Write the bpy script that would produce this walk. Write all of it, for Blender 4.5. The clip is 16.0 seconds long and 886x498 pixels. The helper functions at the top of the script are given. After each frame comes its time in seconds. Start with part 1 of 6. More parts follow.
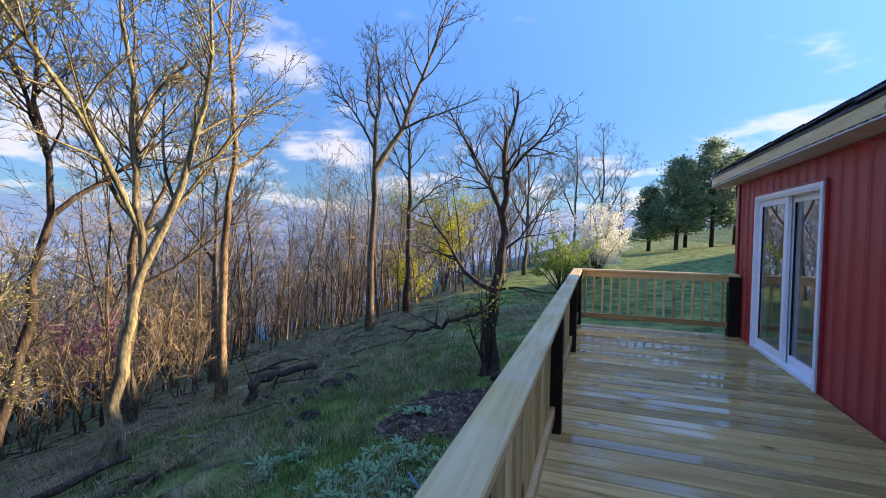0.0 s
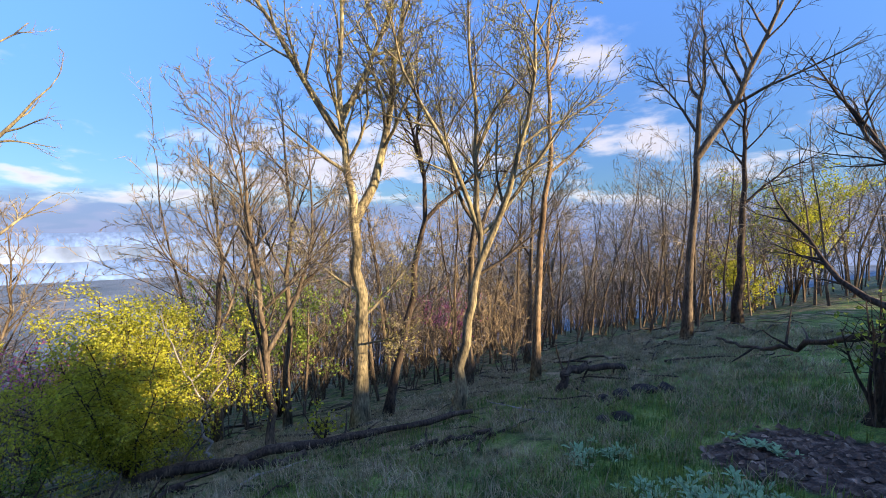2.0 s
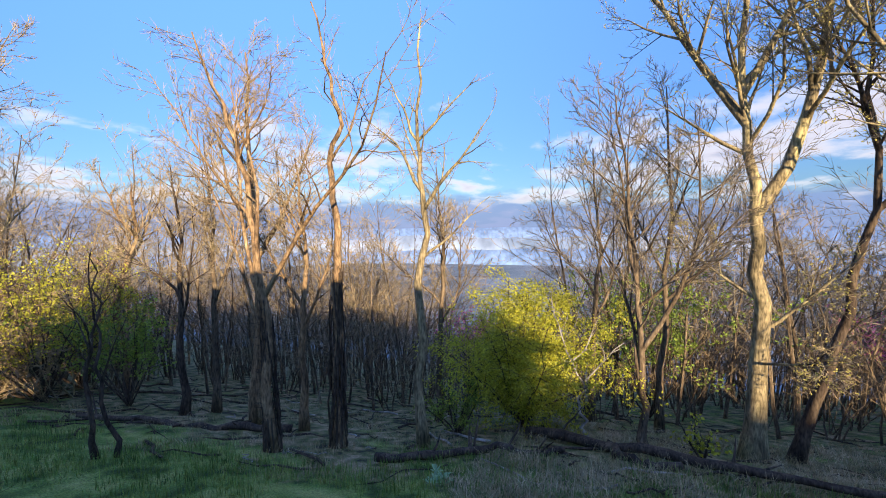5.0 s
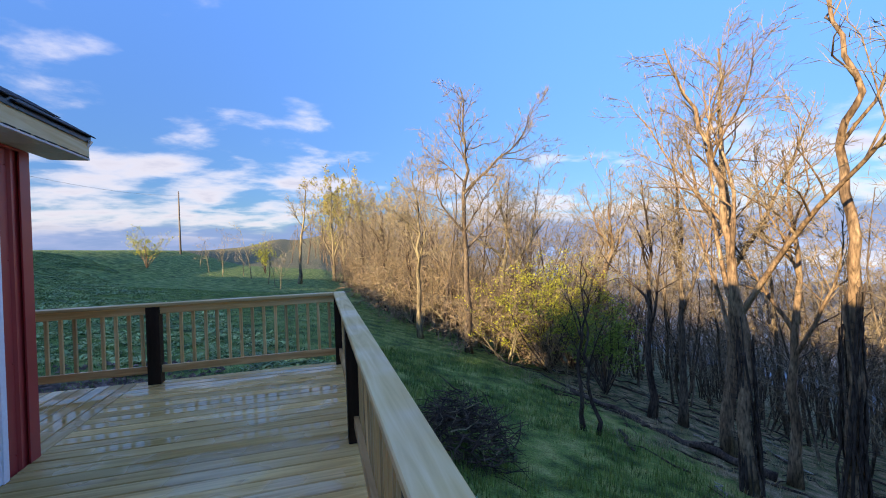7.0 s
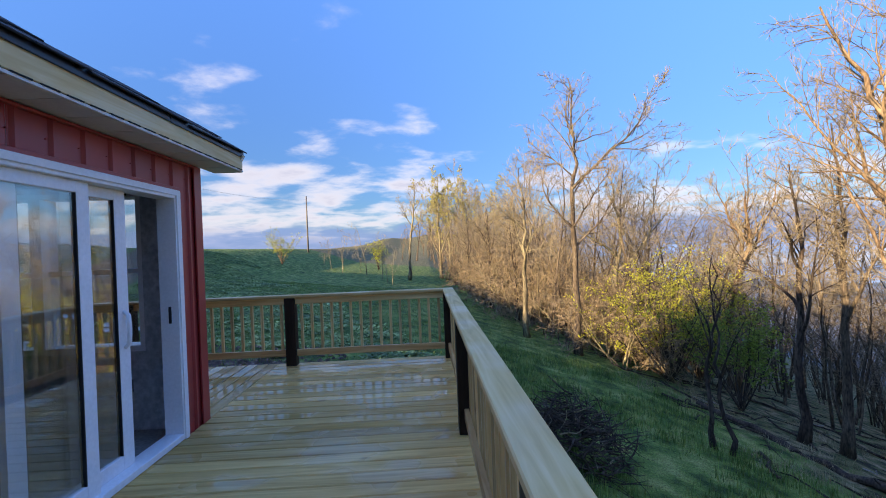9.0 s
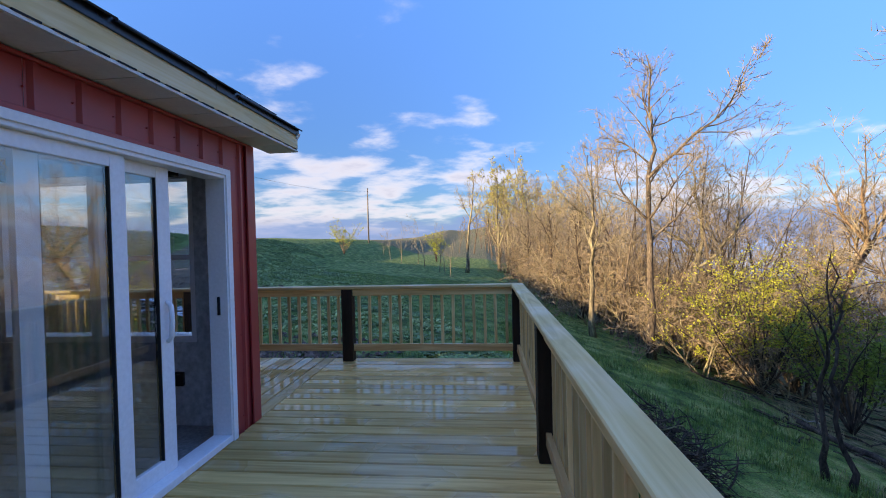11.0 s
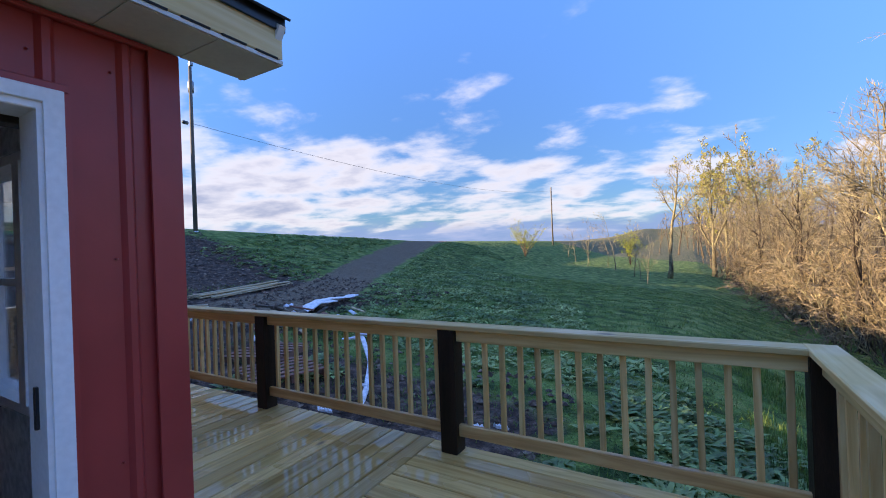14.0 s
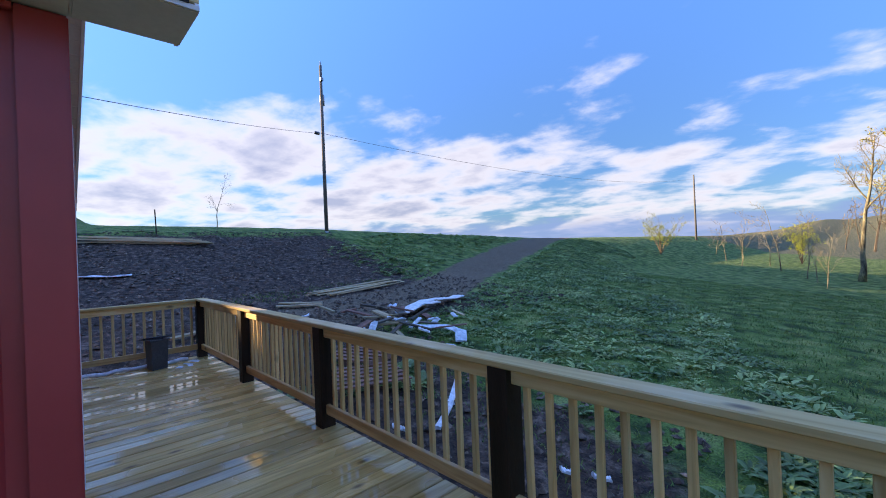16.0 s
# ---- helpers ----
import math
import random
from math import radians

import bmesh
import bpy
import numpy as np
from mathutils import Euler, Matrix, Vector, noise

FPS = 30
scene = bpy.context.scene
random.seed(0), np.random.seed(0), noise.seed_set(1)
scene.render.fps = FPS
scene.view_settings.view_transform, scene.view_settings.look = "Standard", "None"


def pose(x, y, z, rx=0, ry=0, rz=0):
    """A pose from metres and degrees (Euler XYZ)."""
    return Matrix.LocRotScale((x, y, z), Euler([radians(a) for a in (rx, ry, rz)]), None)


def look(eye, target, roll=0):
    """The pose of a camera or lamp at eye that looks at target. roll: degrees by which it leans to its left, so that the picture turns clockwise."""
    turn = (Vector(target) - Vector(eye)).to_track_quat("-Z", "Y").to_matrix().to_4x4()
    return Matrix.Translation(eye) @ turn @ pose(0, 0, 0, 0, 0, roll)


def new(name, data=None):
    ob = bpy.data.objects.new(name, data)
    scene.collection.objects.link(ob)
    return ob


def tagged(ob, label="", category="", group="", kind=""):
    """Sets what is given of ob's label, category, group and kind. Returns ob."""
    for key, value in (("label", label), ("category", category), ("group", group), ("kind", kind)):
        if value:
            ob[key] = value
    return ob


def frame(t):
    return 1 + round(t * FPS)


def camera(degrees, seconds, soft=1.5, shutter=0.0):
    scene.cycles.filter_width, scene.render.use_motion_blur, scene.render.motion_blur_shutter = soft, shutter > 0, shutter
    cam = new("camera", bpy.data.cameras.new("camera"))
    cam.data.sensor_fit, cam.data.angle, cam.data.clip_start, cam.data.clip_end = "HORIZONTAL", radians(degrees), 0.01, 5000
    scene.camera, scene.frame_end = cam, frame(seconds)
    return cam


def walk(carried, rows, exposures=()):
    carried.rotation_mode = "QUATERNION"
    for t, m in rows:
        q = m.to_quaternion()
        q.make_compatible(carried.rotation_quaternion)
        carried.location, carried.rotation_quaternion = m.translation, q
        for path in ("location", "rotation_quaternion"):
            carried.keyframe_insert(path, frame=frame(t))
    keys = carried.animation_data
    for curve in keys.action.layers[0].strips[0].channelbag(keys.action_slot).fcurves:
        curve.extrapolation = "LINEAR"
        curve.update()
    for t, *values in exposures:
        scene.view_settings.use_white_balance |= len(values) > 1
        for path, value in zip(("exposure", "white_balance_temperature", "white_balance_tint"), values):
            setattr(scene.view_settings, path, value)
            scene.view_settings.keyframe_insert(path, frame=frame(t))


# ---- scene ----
cam = camera(92.5, 16.0, soft=1.0)
PATH = [
    (0, (0.695, 1.077, 1.54), (0.014, 2.956, 1.465), 0.7),
    (0.2, (0.676, 1.059, 1.542), (-0.104, 2.899, 1.465), 0.6),
    (0.5, (0.662, 1.027, 1.545), (-0.284, 2.788, 1.471), 0.5),
    (1, (0.625, 0.985, 1.544), (-0.605, 2.561, 1.464), 0.4),
    (1.5, (0.585, 0.918, 1.545), (-0.903, 2.251, 1.456), 0.1),
    (2, (0.598, 0.861, 1.567), (-1.118, 1.884, 1.469), -0.2),
    (2.5, (0.603, 0.814, 1.592), (-1.272, 1.502, 1.481), -0.4),
    (3, (0.585, 0.75, 1.614), (-1.371, 1.152, 1.492), -0.8),
    (3.2, (0.564, 0.729, 1.618), (-1.408, 1.04, 1.492), -0.8),
    (5.3, (0.587, 0.641, 1.541), (-1.228, -0.194, 1.437), -1.0),
    (5.5, (0.603, 0.619, 1.534), (-1.102, -0.421, 1.438), -1.4),
    (6, (0.663, 0.531, 1.534), (-0.639, -0.985, 1.477), -1.3),
    (6.5, (0.634, 0.513, 1.518), (-0.218, -1.296, 1.489), -1.5),
    (7, (0.648, 0.527, 1.521), (0.083, -1.391, 1.509), -2.0),
    (7.5, (0.652, 0.544, 1.528), (0.253, -1.416, 1.526), -2.2),
    (8, (0.652, 0.541, 1.527), (0.313, -1.43, 1.525), -2.6),
    (8.5, (0.676, 0.552, 1.523), (0.467, -1.437, 1.516), -2.7),
    (9, (0.683, 0.549, 1.517), (0.602, -1.449, 1.513), -2.3),
    (9.5, (0.68, 0.563, 1.519), (0.669, -1.437, 1.512), -1.7),
    (10, (0.705, 0.53, 1.504), (0.801, -1.468, 1.487), -1.2),
    (10.2, (0.729, 0.471, 1.506), (0.854, -1.525, 1.478), -1.0),
    (12.3, (0.864, -1.196, 1.471), (1.101, -3.182, 1.437), -2.1),
    (12.5, (0.868, -1.374, 1.483), (1.108, -3.359, 1.442), -2.0),
    (13, (0.92, -1.801, 1.489), (1.235, -3.775, 1.446), -2.1),
    (13.5, (0.928, -2.22, 1.516), (1.706, -4.062, 1.504), -2.0),
    (14, (0.965, -2.549, 1.521), (1.971, -4.277, 1.524), -2.1),
    (14.5, (0.983, -2.829, 1.557), (2.063, -4.512, 1.56), -2.4),
    (15, (0.952, -3.093, 1.567), (2.123, -4.715, 1.577), -2.2),
    (15.5, (1.007, -3.285, 1.568), (2.283, -4.825, 1.58), -1.9),
    (15.8, (1.024, -3.395, 1.579), (2.385, -4.86, 1.59), -2.2),
    (16, (1.028, -3.46, 1.581), (2.482, -4.832, 1.591), -2.3),
]
walk(cam, [(t, look(eye, target, roll)) for t, eye, target, roll in PATH], [(0, 1.94, 6900, 13), (2.5, 1.86, 6900, 13), (10, 1.80, 6900, 13), (16, 1.90, 6900, 13)])

# ---- world, sun ----
SUN_EL, SUN_AZ = 14.5, 34.0   # degrees above the horizon, degrees from +x towards +y
world = bpy.data.worlds.new("sky")
scene.world = world
world.use_nodes = True


def build_sky(w):
    nt = w.node_tree
    nt.nodes.clear()
    n, l = nt.nodes.new, nt.links.new

    def math_node(op, a, b=None, clamp=False):
        m = n("ShaderNodeMath")
        m.operation, m.use_clamp = op, clamp
        for k, v in enumerate((a, b)):
            if v is None:
                continue
            if isinstance(v, (int, float)):
                m.inputs[k].default_value = v
            else:
                l(v, m.inputs[k])
        return m.outputs[0]

    sky = n("ShaderNodeTexSky")
    sky.sky_type, sky.sun_disc = "NISHITA", False
    sky.sun_elevation, sky.sun_rotation = radians(SUN_EL), radians(90 - SUN_AZ)
    sky.air_density, sky.dust_density, sky.ozone_density = 1.0, 0.2, 3.0
    tint = n("ShaderNodeMix")
    tint.data_type, tint.blend_type = "RGBA", "MULTIPLY"
    tint.inputs[0].default_value = 1.0
    l(sky.outputs[0], tint.inputs[6])
    tint.inputs[7].default_value = (0.60, 0.85, 1.27, 1)
    tc = n("ShaderNodeTexCoord")
    sep = n("ShaderNodeSeparateXYZ")
    l(tc.outputs["Generated"], sep.inputs[0])
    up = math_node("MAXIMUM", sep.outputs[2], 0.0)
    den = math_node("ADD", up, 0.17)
    # sky dimmed low down and raised overhead, to lift the shaded deck
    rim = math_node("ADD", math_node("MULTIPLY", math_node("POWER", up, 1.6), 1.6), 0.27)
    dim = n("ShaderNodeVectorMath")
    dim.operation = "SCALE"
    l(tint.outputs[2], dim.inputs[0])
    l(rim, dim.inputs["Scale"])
    comb = n("ShaderNodeCombineXYZ")
    l(math_node("DIVIDE", sep.outputs[0], den), comb.inputs[0])
    l(math_node("DIVIDE", sep.outputs[1], den), comb.inputs[1])
    mp = n("ShaderNodeMapping")
    mp.inputs["Location"].default_value = (1.3, 0.45, 2.0)
    mp.inputs["Rotation"].default_value = (0, 0, radians(-24))
    mp.inputs["Scale"].default_value = (1.0, 1.15, 1.0)
    l(comb.outputs[0], mp.inputs[0])
    noi = n("ShaderNodeTexNoise")
    noi.inputs["Scale"].default_value, noi.inputs["Detail"].default_value = 2.3, 9.0
    noi.inputs["Roughness"].default_value, noi.inputs["Distortion"].default_value = 0.53, 0.12
    l(mp.outputs[0], noi.inputs["Vector"])
    big = n("ShaderNodeTexNoise")
    big.inputs["Scale"].default_value, big.inputs["Detail"].default_value = 0.6, 2.0
    l(mp.outputs[0], big.inputs["Vector"])
    mix = math_node("ADD", math_node("MULTIPLY", noi.outputs[0], 0.6), math_node("MULTIPLY", big.outputs[0], 0.4))
    low = n("ShaderNodeMapRange")
    low.interpolation_type = "SMOOTHSTEP"
    low.inputs[1].default_value, low.inputs[2].default_value = 0.10, 0.40
    low.inputs[3].default_value, low.inputs[4].default_value = 0.43, 0.56
    l(up, low.inputs[0])
    # more cloud towards the sun's side of the sky
    side = math_node("MULTIPLY", math_node("SUBTRACT", math_node("MAXIMUM", sep.outputs[0], 0.0), 0.35), -0.10)
    # extra cloud overhead, out of view, added to whiten the skylight
    high = n("ShaderNodeMapRange")
    high.interpolation_type = "SMOOTHSTEP"
    high.inputs[1].default_value, high.inputs[2].default_value = 0.45, 0.9
    high.inputs[3].default_value, high.inputs[4].default_value = 0.0, -0.13
    l(up, high.inputs[0])
    diff = math_node("SUBTRACT", mix, math_node("ADD", math_node("ADD", low.outputs[0], high.outputs[0]), side))
    cov = n("ShaderNodeMapRange")
    cov.interpolation_type = "SMOOTHSTEP"
    cov.inputs[1].default_value, cov.inputs[2].default_value = 0.0, 0.16
    l(diff, cov.inputs[0])
    shade = n("ShaderNodeMapRange")
    shade.inputs[1].default_value, shade.inputs[2].default_value = 0.06, 0.26
    shade.inputs[3].default_value, shade.inputs[4].default_value = 1.0, 0.0
    l(diff, shade.inputs[0])
    ccol = n("ShaderNodeMix")
    ccol.data_type = "RGBA"
    ccol.inputs[6].default_value, ccol.inputs[7].default_value = (1.08, 1.16, 1.6, 1), (2.75, 2.65, 2.75, 1)
    l(shade.outputs[0], ccol.inputs[0])
    out = n("ShaderNodeMix")
    out.data_type = "RGBA"
    l(math_node("MULTIPLY", cov.outputs[0], 0.84), out.inputs[0])
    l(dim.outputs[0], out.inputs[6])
    l(ccol.outputs[2], out.inputs[7])
    # slate-blue bank of far cloud on the horizon, its top uneven
    bank = n("ShaderNodeMapRange")
    bank.interpolation_type = "SMOOTHSTEP"
    bank.inputs[1].default_value, bank.inputs[2].default_value = 0.035, 0.075
    bank.inputs[3].default_value, bank.inputs[4].default_value = 0.85, 0.0
    l(math_node("ADD", up, math_node("MULTIPLY", math_node("SUBTRACT", noi.outputs[0], 0.5), 0.10)), bank.inputs[0])
    far_bank = n("ShaderNodeMix")
    far_bank.data_type = "RGBA"
    far_bank.inputs[7].default_value = (0.62, 0.92, 1.75, 1)
    l(bank.outputs[0], far_bank.inputs[0])
    l(out.outputs[2], far_bank.inputs[6])
    bg = n("ShaderNodeBackground")
    bg.inputs[1].default_value = 0.126
    l(far_bank.outputs[2], bg.inputs[0])
    wo = n("ShaderNodeOutputWorld")
    l(bg.outputs[0], wo.inputs[0])


build_sky(world)
sun = new("sun", bpy.data.lights.new("sun", "SUN"))
sun.data.energy, sun.data.angle, sun.data.color = 4.1, radians(0.55), (1.0, 0.79, 0.52)
_a, _e = radians(SUN_AZ), radians(SUN_EL)
sun.matrix_world = look((100 * math.cos(_a) * math.cos(_e), 100 * math.sin(_a) * math.cos(_e), 100 * math.sin(_e)), (0, 0, 0))

# ---- materials ----


def material(name, colors, scale=4.0, rough=0.7, bump=0.2, fine=40.0, stretch=(1, 1, 1), rough_var=0.1, metal=0.0, spec=0.5, vary=0.0, ramp=(0.3, 0.7), coords="Object", island=False, trans=0.0, detail=6.0, contrast=(0.72, 1.22), patchy=False):
    """Two-scale procedural surface: colours over a broad noise, darkened and lit by a fine one, with relief."""
    m = bpy.data.materials.new(name)
    m.use_nodes = True
    nt = m.node_tree
    n, l = nt.nodes.new, nt.links.new
    bsdf = nt.nodes["Principled BSDF"]
    tc = n("ShaderNodeTexCoord")
    vec = tc.outputs[coords]
    info = n("ShaderNodeObjectInfo")
    geo = n("ShaderNodeNewGeometry")
    rnd = geo.outputs["Random Per Island"] if island else info.outputs["Random"]
    add = n("ShaderNodeVectorMath")
    add.operation = "ADD"
    off = n("ShaderNodeVectorMath")
    off.operation = "SCALE"
    off.inputs[0].default_value = (17.0, 31.0, 23.0)
    l(rnd, off.inputs["Scale"])
    l(vec, add.inputs[0])
    if vary > 0 and not patchy:
        l(off.outputs[0], add.inputs[1])
    mp = n("ShaderNodeMapping")
    mp.inputs["Scale"].default_value = stretch
    l(add.outputs[0], mp.inputs[0])
    a = n("ShaderNodeTexNoise")
    a.inputs["Scale"].default_value, a.inputs["Detail"].default_value = scale, detail
    l(mp.outputs[0], a.inputs["Vector"])
    b = n("ShaderNodeTexNoise")
    b.inputs["Scale"].default_value, b.inputs["Detail"].default_value = fine, 4.0
    l(mp.outputs[0], b.inputs["Vector"])
    cr = n("ShaderNodeValToRGB")
    els = cr.color_ramp.elements
    els[0].position, els[1].position = ramp
    els[0].color, els[1].color = (*colors[0], 1), (*colors[-1], 1)
    for k, c in enumerate(colors[1:-1]):
        e = els.new(ramp[0] + (ramp[1] - ramp[0]) * (k + 1) / (len(colors) - 1))
        e.color = (*c, 1)
    l(a.outputs[0], cr.inputs[0])
    mul = n("ShaderNodeMapRange")
    mul.inputs[1].default_value, mul.inputs[2].default_value = 0.3, 0.7
    mul.inputs[3].default_value, mul.inputs[4].default_value = contrast
    l(b.outputs[0], mul.inputs[0])
    value = mul.outputs[0]
    if vary > 0:
        rr = n("ShaderNodeMapRange")
        rr.inputs[3].default_value, rr.inputs[4].default_value = 1 - vary, 1 + vary
        l(rnd, rr.inputs[0])
        mm = n("ShaderNodeMath")
        mm.operation = "MULTIPLY"
        l(value, mm.inputs[0])
        l(rr.outputs[0], mm.inputs[1])
        value = mm.outputs[0]
    hsv = n("ShaderNodeHueSaturation")
    l(cr.outputs[0], hsv.inputs["Color"])
    l(value, hsv.inputs["Value"])
    l(hsv.outputs[0], bsdf.inputs["Base Color"])
    rm = n("ShaderNodeMapRange")
    rm.inputs[1].default_value, rm.inputs[2].default_value = 0.3, 0.7
    rm.inputs[3].default_value, rm.inputs[4].default_value = max(0.03, rough - rough_var), min(1, rough + rough_var)
    l(a.outputs[0], rm.inputs[0])
    l(rm.outputs[0], bsdf.inputs["Roughness"])
    bsdf.inputs["Metallic"].default_value = metal
    bsdf.inputs["Specular IOR Level"].default_value = spec
    if bump > 0:
        bp = n("ShaderNodeBump")
        bp.inputs["Strength"].default_value, bp.inputs["Distance"].default_value = bump, 0.01
        l(b.outputs[0], bp.inputs["Height"])
        l(bp.outputs[0], bsdf.inputs["Normal"])
    if trans > 0:
        tl = n("ShaderNodeBsdfTranslucent")
        l(hsv.outputs[0], tl.inputs[0])
        ms = n("ShaderNodeMixShader")
        ms.inputs[0].default_value = trans
        l(bsdf.outputs[0], ms.inputs[1])
        l(tl.outputs[0], ms.inputs[2])
        l(ms.outputs[0], nt.nodes["Material Output"].inputs[0])
    return m


def glass_material(name, tint):
    m = bpy.data.materials.new(name)
    m.use_nodes = True
    nt = m.node_tree
    nt.nodes.clear()
    n, l = nt.nodes.new, nt.links.new
    tr, gl, lw, pw, mx, out = n("ShaderNodeBsdfTransparent"), n("ShaderNodeBsdfGlossy"), n("ShaderNodeLayerWeight"), n("ShaderNodeMath"), n("ShaderNodeMixShader"), n("ShaderNodeOutputMaterial")
    tr.inputs[0].default_value = (*tint, 1)
    gl.inputs["Roughness"].default_value = 0.012
    lw.inputs["Blend"].default_value = 0.5
    pw.operation = "MULTIPLY_ADD"
    sq = n("ShaderNodeMath")
    sq.operation = "POWER"
    l(lw.outputs["Facing"], sq.inputs[0])
    sq.inputs[1].default_value = 2.6
    l(sq.outputs[0], pw.inputs[0])
    pw.inputs[1].default_value, pw.inputs[2].default_value = 0.78, 0.125
    l(pw.outputs[0], mx.inputs[0])
    l(tr.outputs[0], mx.inputs[1])
    l(gl.outputs[0], mx.inputs[2])
    l(mx.outputs[0], out.inputs[0])
    return m


def plank_material(name, colors, rough=(0.1, 0.45), knots=True, axis=0):
    """Sawn pine, grain along one axis, with knots and damp patches that shine."""
    m = bpy.data.materials.new(name)
    m.use_nodes = True
    nt = m.node_tree
    n, l = nt.nodes.new, nt.links.new
    bsdf = nt.nodes["Principled BSDF"]
    tc, info, off, add = n("ShaderNodeTexCoord"), n("ShaderNodeObjectInfo"), n("ShaderNodeVectorMath"), n("ShaderNodeVectorMath")
    off.operation, add.operation = "SCALE", "ADD"
    off.inputs[0].default_value = (7.0, 13.0, 19.0)
    l(info.outputs["Random"], off.inputs["Scale"])
    l(tc.outputs["Object"], add.inputs[0])
    l(off.outputs[0], add.inputs[1])
    mp = n("ShaderNodeMapping")
    st = [14.0, 14.0, 14.0]
    st[axis] = 0.8
    mp.inputs["Scale"].default_value = st
    l(add.outputs[0], mp.inputs[0])
    grain = n("ShaderNodeTexNoise")
    grain.inputs["Scale"].default_value, grain.inputs["Detail"].default_value, grain.inputs["Distortion"].default_value = 1.0, 7.0, 1.6
    l(mp.outputs[0], grain.inputs["Vector"])
    cr = n("ShaderNodeValToRGB")
    els = cr.color_ramp.elements
    els[0].position, els[1].position = 0.32, 0.68
    els[0].color, els[1].color = (*colors[0], 1), (*colors[2], 1)
    els.new(0.5).color = (*colors[1], 1)
    l(grain.outputs[0], cr.inputs[0])
    col = cr.outputs[0]
    if knots:
        mk = n("ShaderNodeMapping")
        sk = [5.0, 5.0, 5.0]
        sk[axis] = 2.2
        mk.inputs["Scale"].default_value = sk
        l(add.outputs[0], mk.inputs[0])
        vo = n("ShaderNodeTexVoronoi")
        vo.inputs["Scale"].default_value = 0.8
        l(mk.outputs[0], vo.inputs["Vector"])
        kr = n("ShaderNodeMapRange")
        kr.inputs[1].default_value, kr.inputs[2].default_value, kr.inputs[3].default_value, kr.inputs[4].default_value = 0.04, 0.13, 0.85, 0.0
        l(vo.outputs["Distance"], kr.inputs[0])
        mk2 = n("ShaderNodeMix")
        mk2.data_type = "RGBA"
        l(kr.outputs[0], mk2.inputs[0])
        l(col, mk2.inputs[6])
        mk2.inputs[7].default_value = (0.11, 0.055, 0.022, 1)
        col = mk2.outputs[2]
    rr = n("ShaderNodeMapRange")
    rr.inputs[3].default_value, rr.inputs[4].default_value = 0.72, 1.22
    l(info.outputs["Random"], rr.inputs[0])
    hsv = n("ShaderNodeHueSaturation")
    l(col, hsv.inputs["Color"])
    l(rr.outputs[0], hsv.inputs["Value"])
    l(hsv.outputs[0], bsdf.inputs["Base Color"])
    damp = n("ShaderNodeTexNoise")
    damp.inputs["Scale"].default_value, damp.inputs["Detail"].default_value = 1.3, 3.0
    l(add.outputs[0], damp.inputs["Vector"])
    rm = n("ShaderNodeMapRange")
    rm.inputs[1].default_value, rm.inputs[2].default_value = 0.42, 0.54
    rm.inputs[3].default_value, rm.inputs[4].default_value = rough
    l(damp.outputs[0], rm.inputs[0])
    l(rm.outputs[0], bsdf.inputs["Roughness"])
    sm = n("ShaderNodeMapRange")
    sm.inputs[1].default_value, sm.inputs[2].default_value = 0.42, 0.54
    sm.inputs[3].default_value, sm.inputs[4].default_value = 0.5, 0.14
    l(damp.outputs[0], sm.inputs[0])
    l(sm.outputs[0], bsdf.inputs["Specular IOR Level"])
    bp = n("ShaderNodeBump")
    bp.inputs["Strength"].default_value, bp.inputs["Distance"].default_value = 0.12, 0.004
    l(grain.outputs[0], bp.inputs["Height"])
    l(bp.outputs[0], bsdf.inputs["Normal"])
    return m


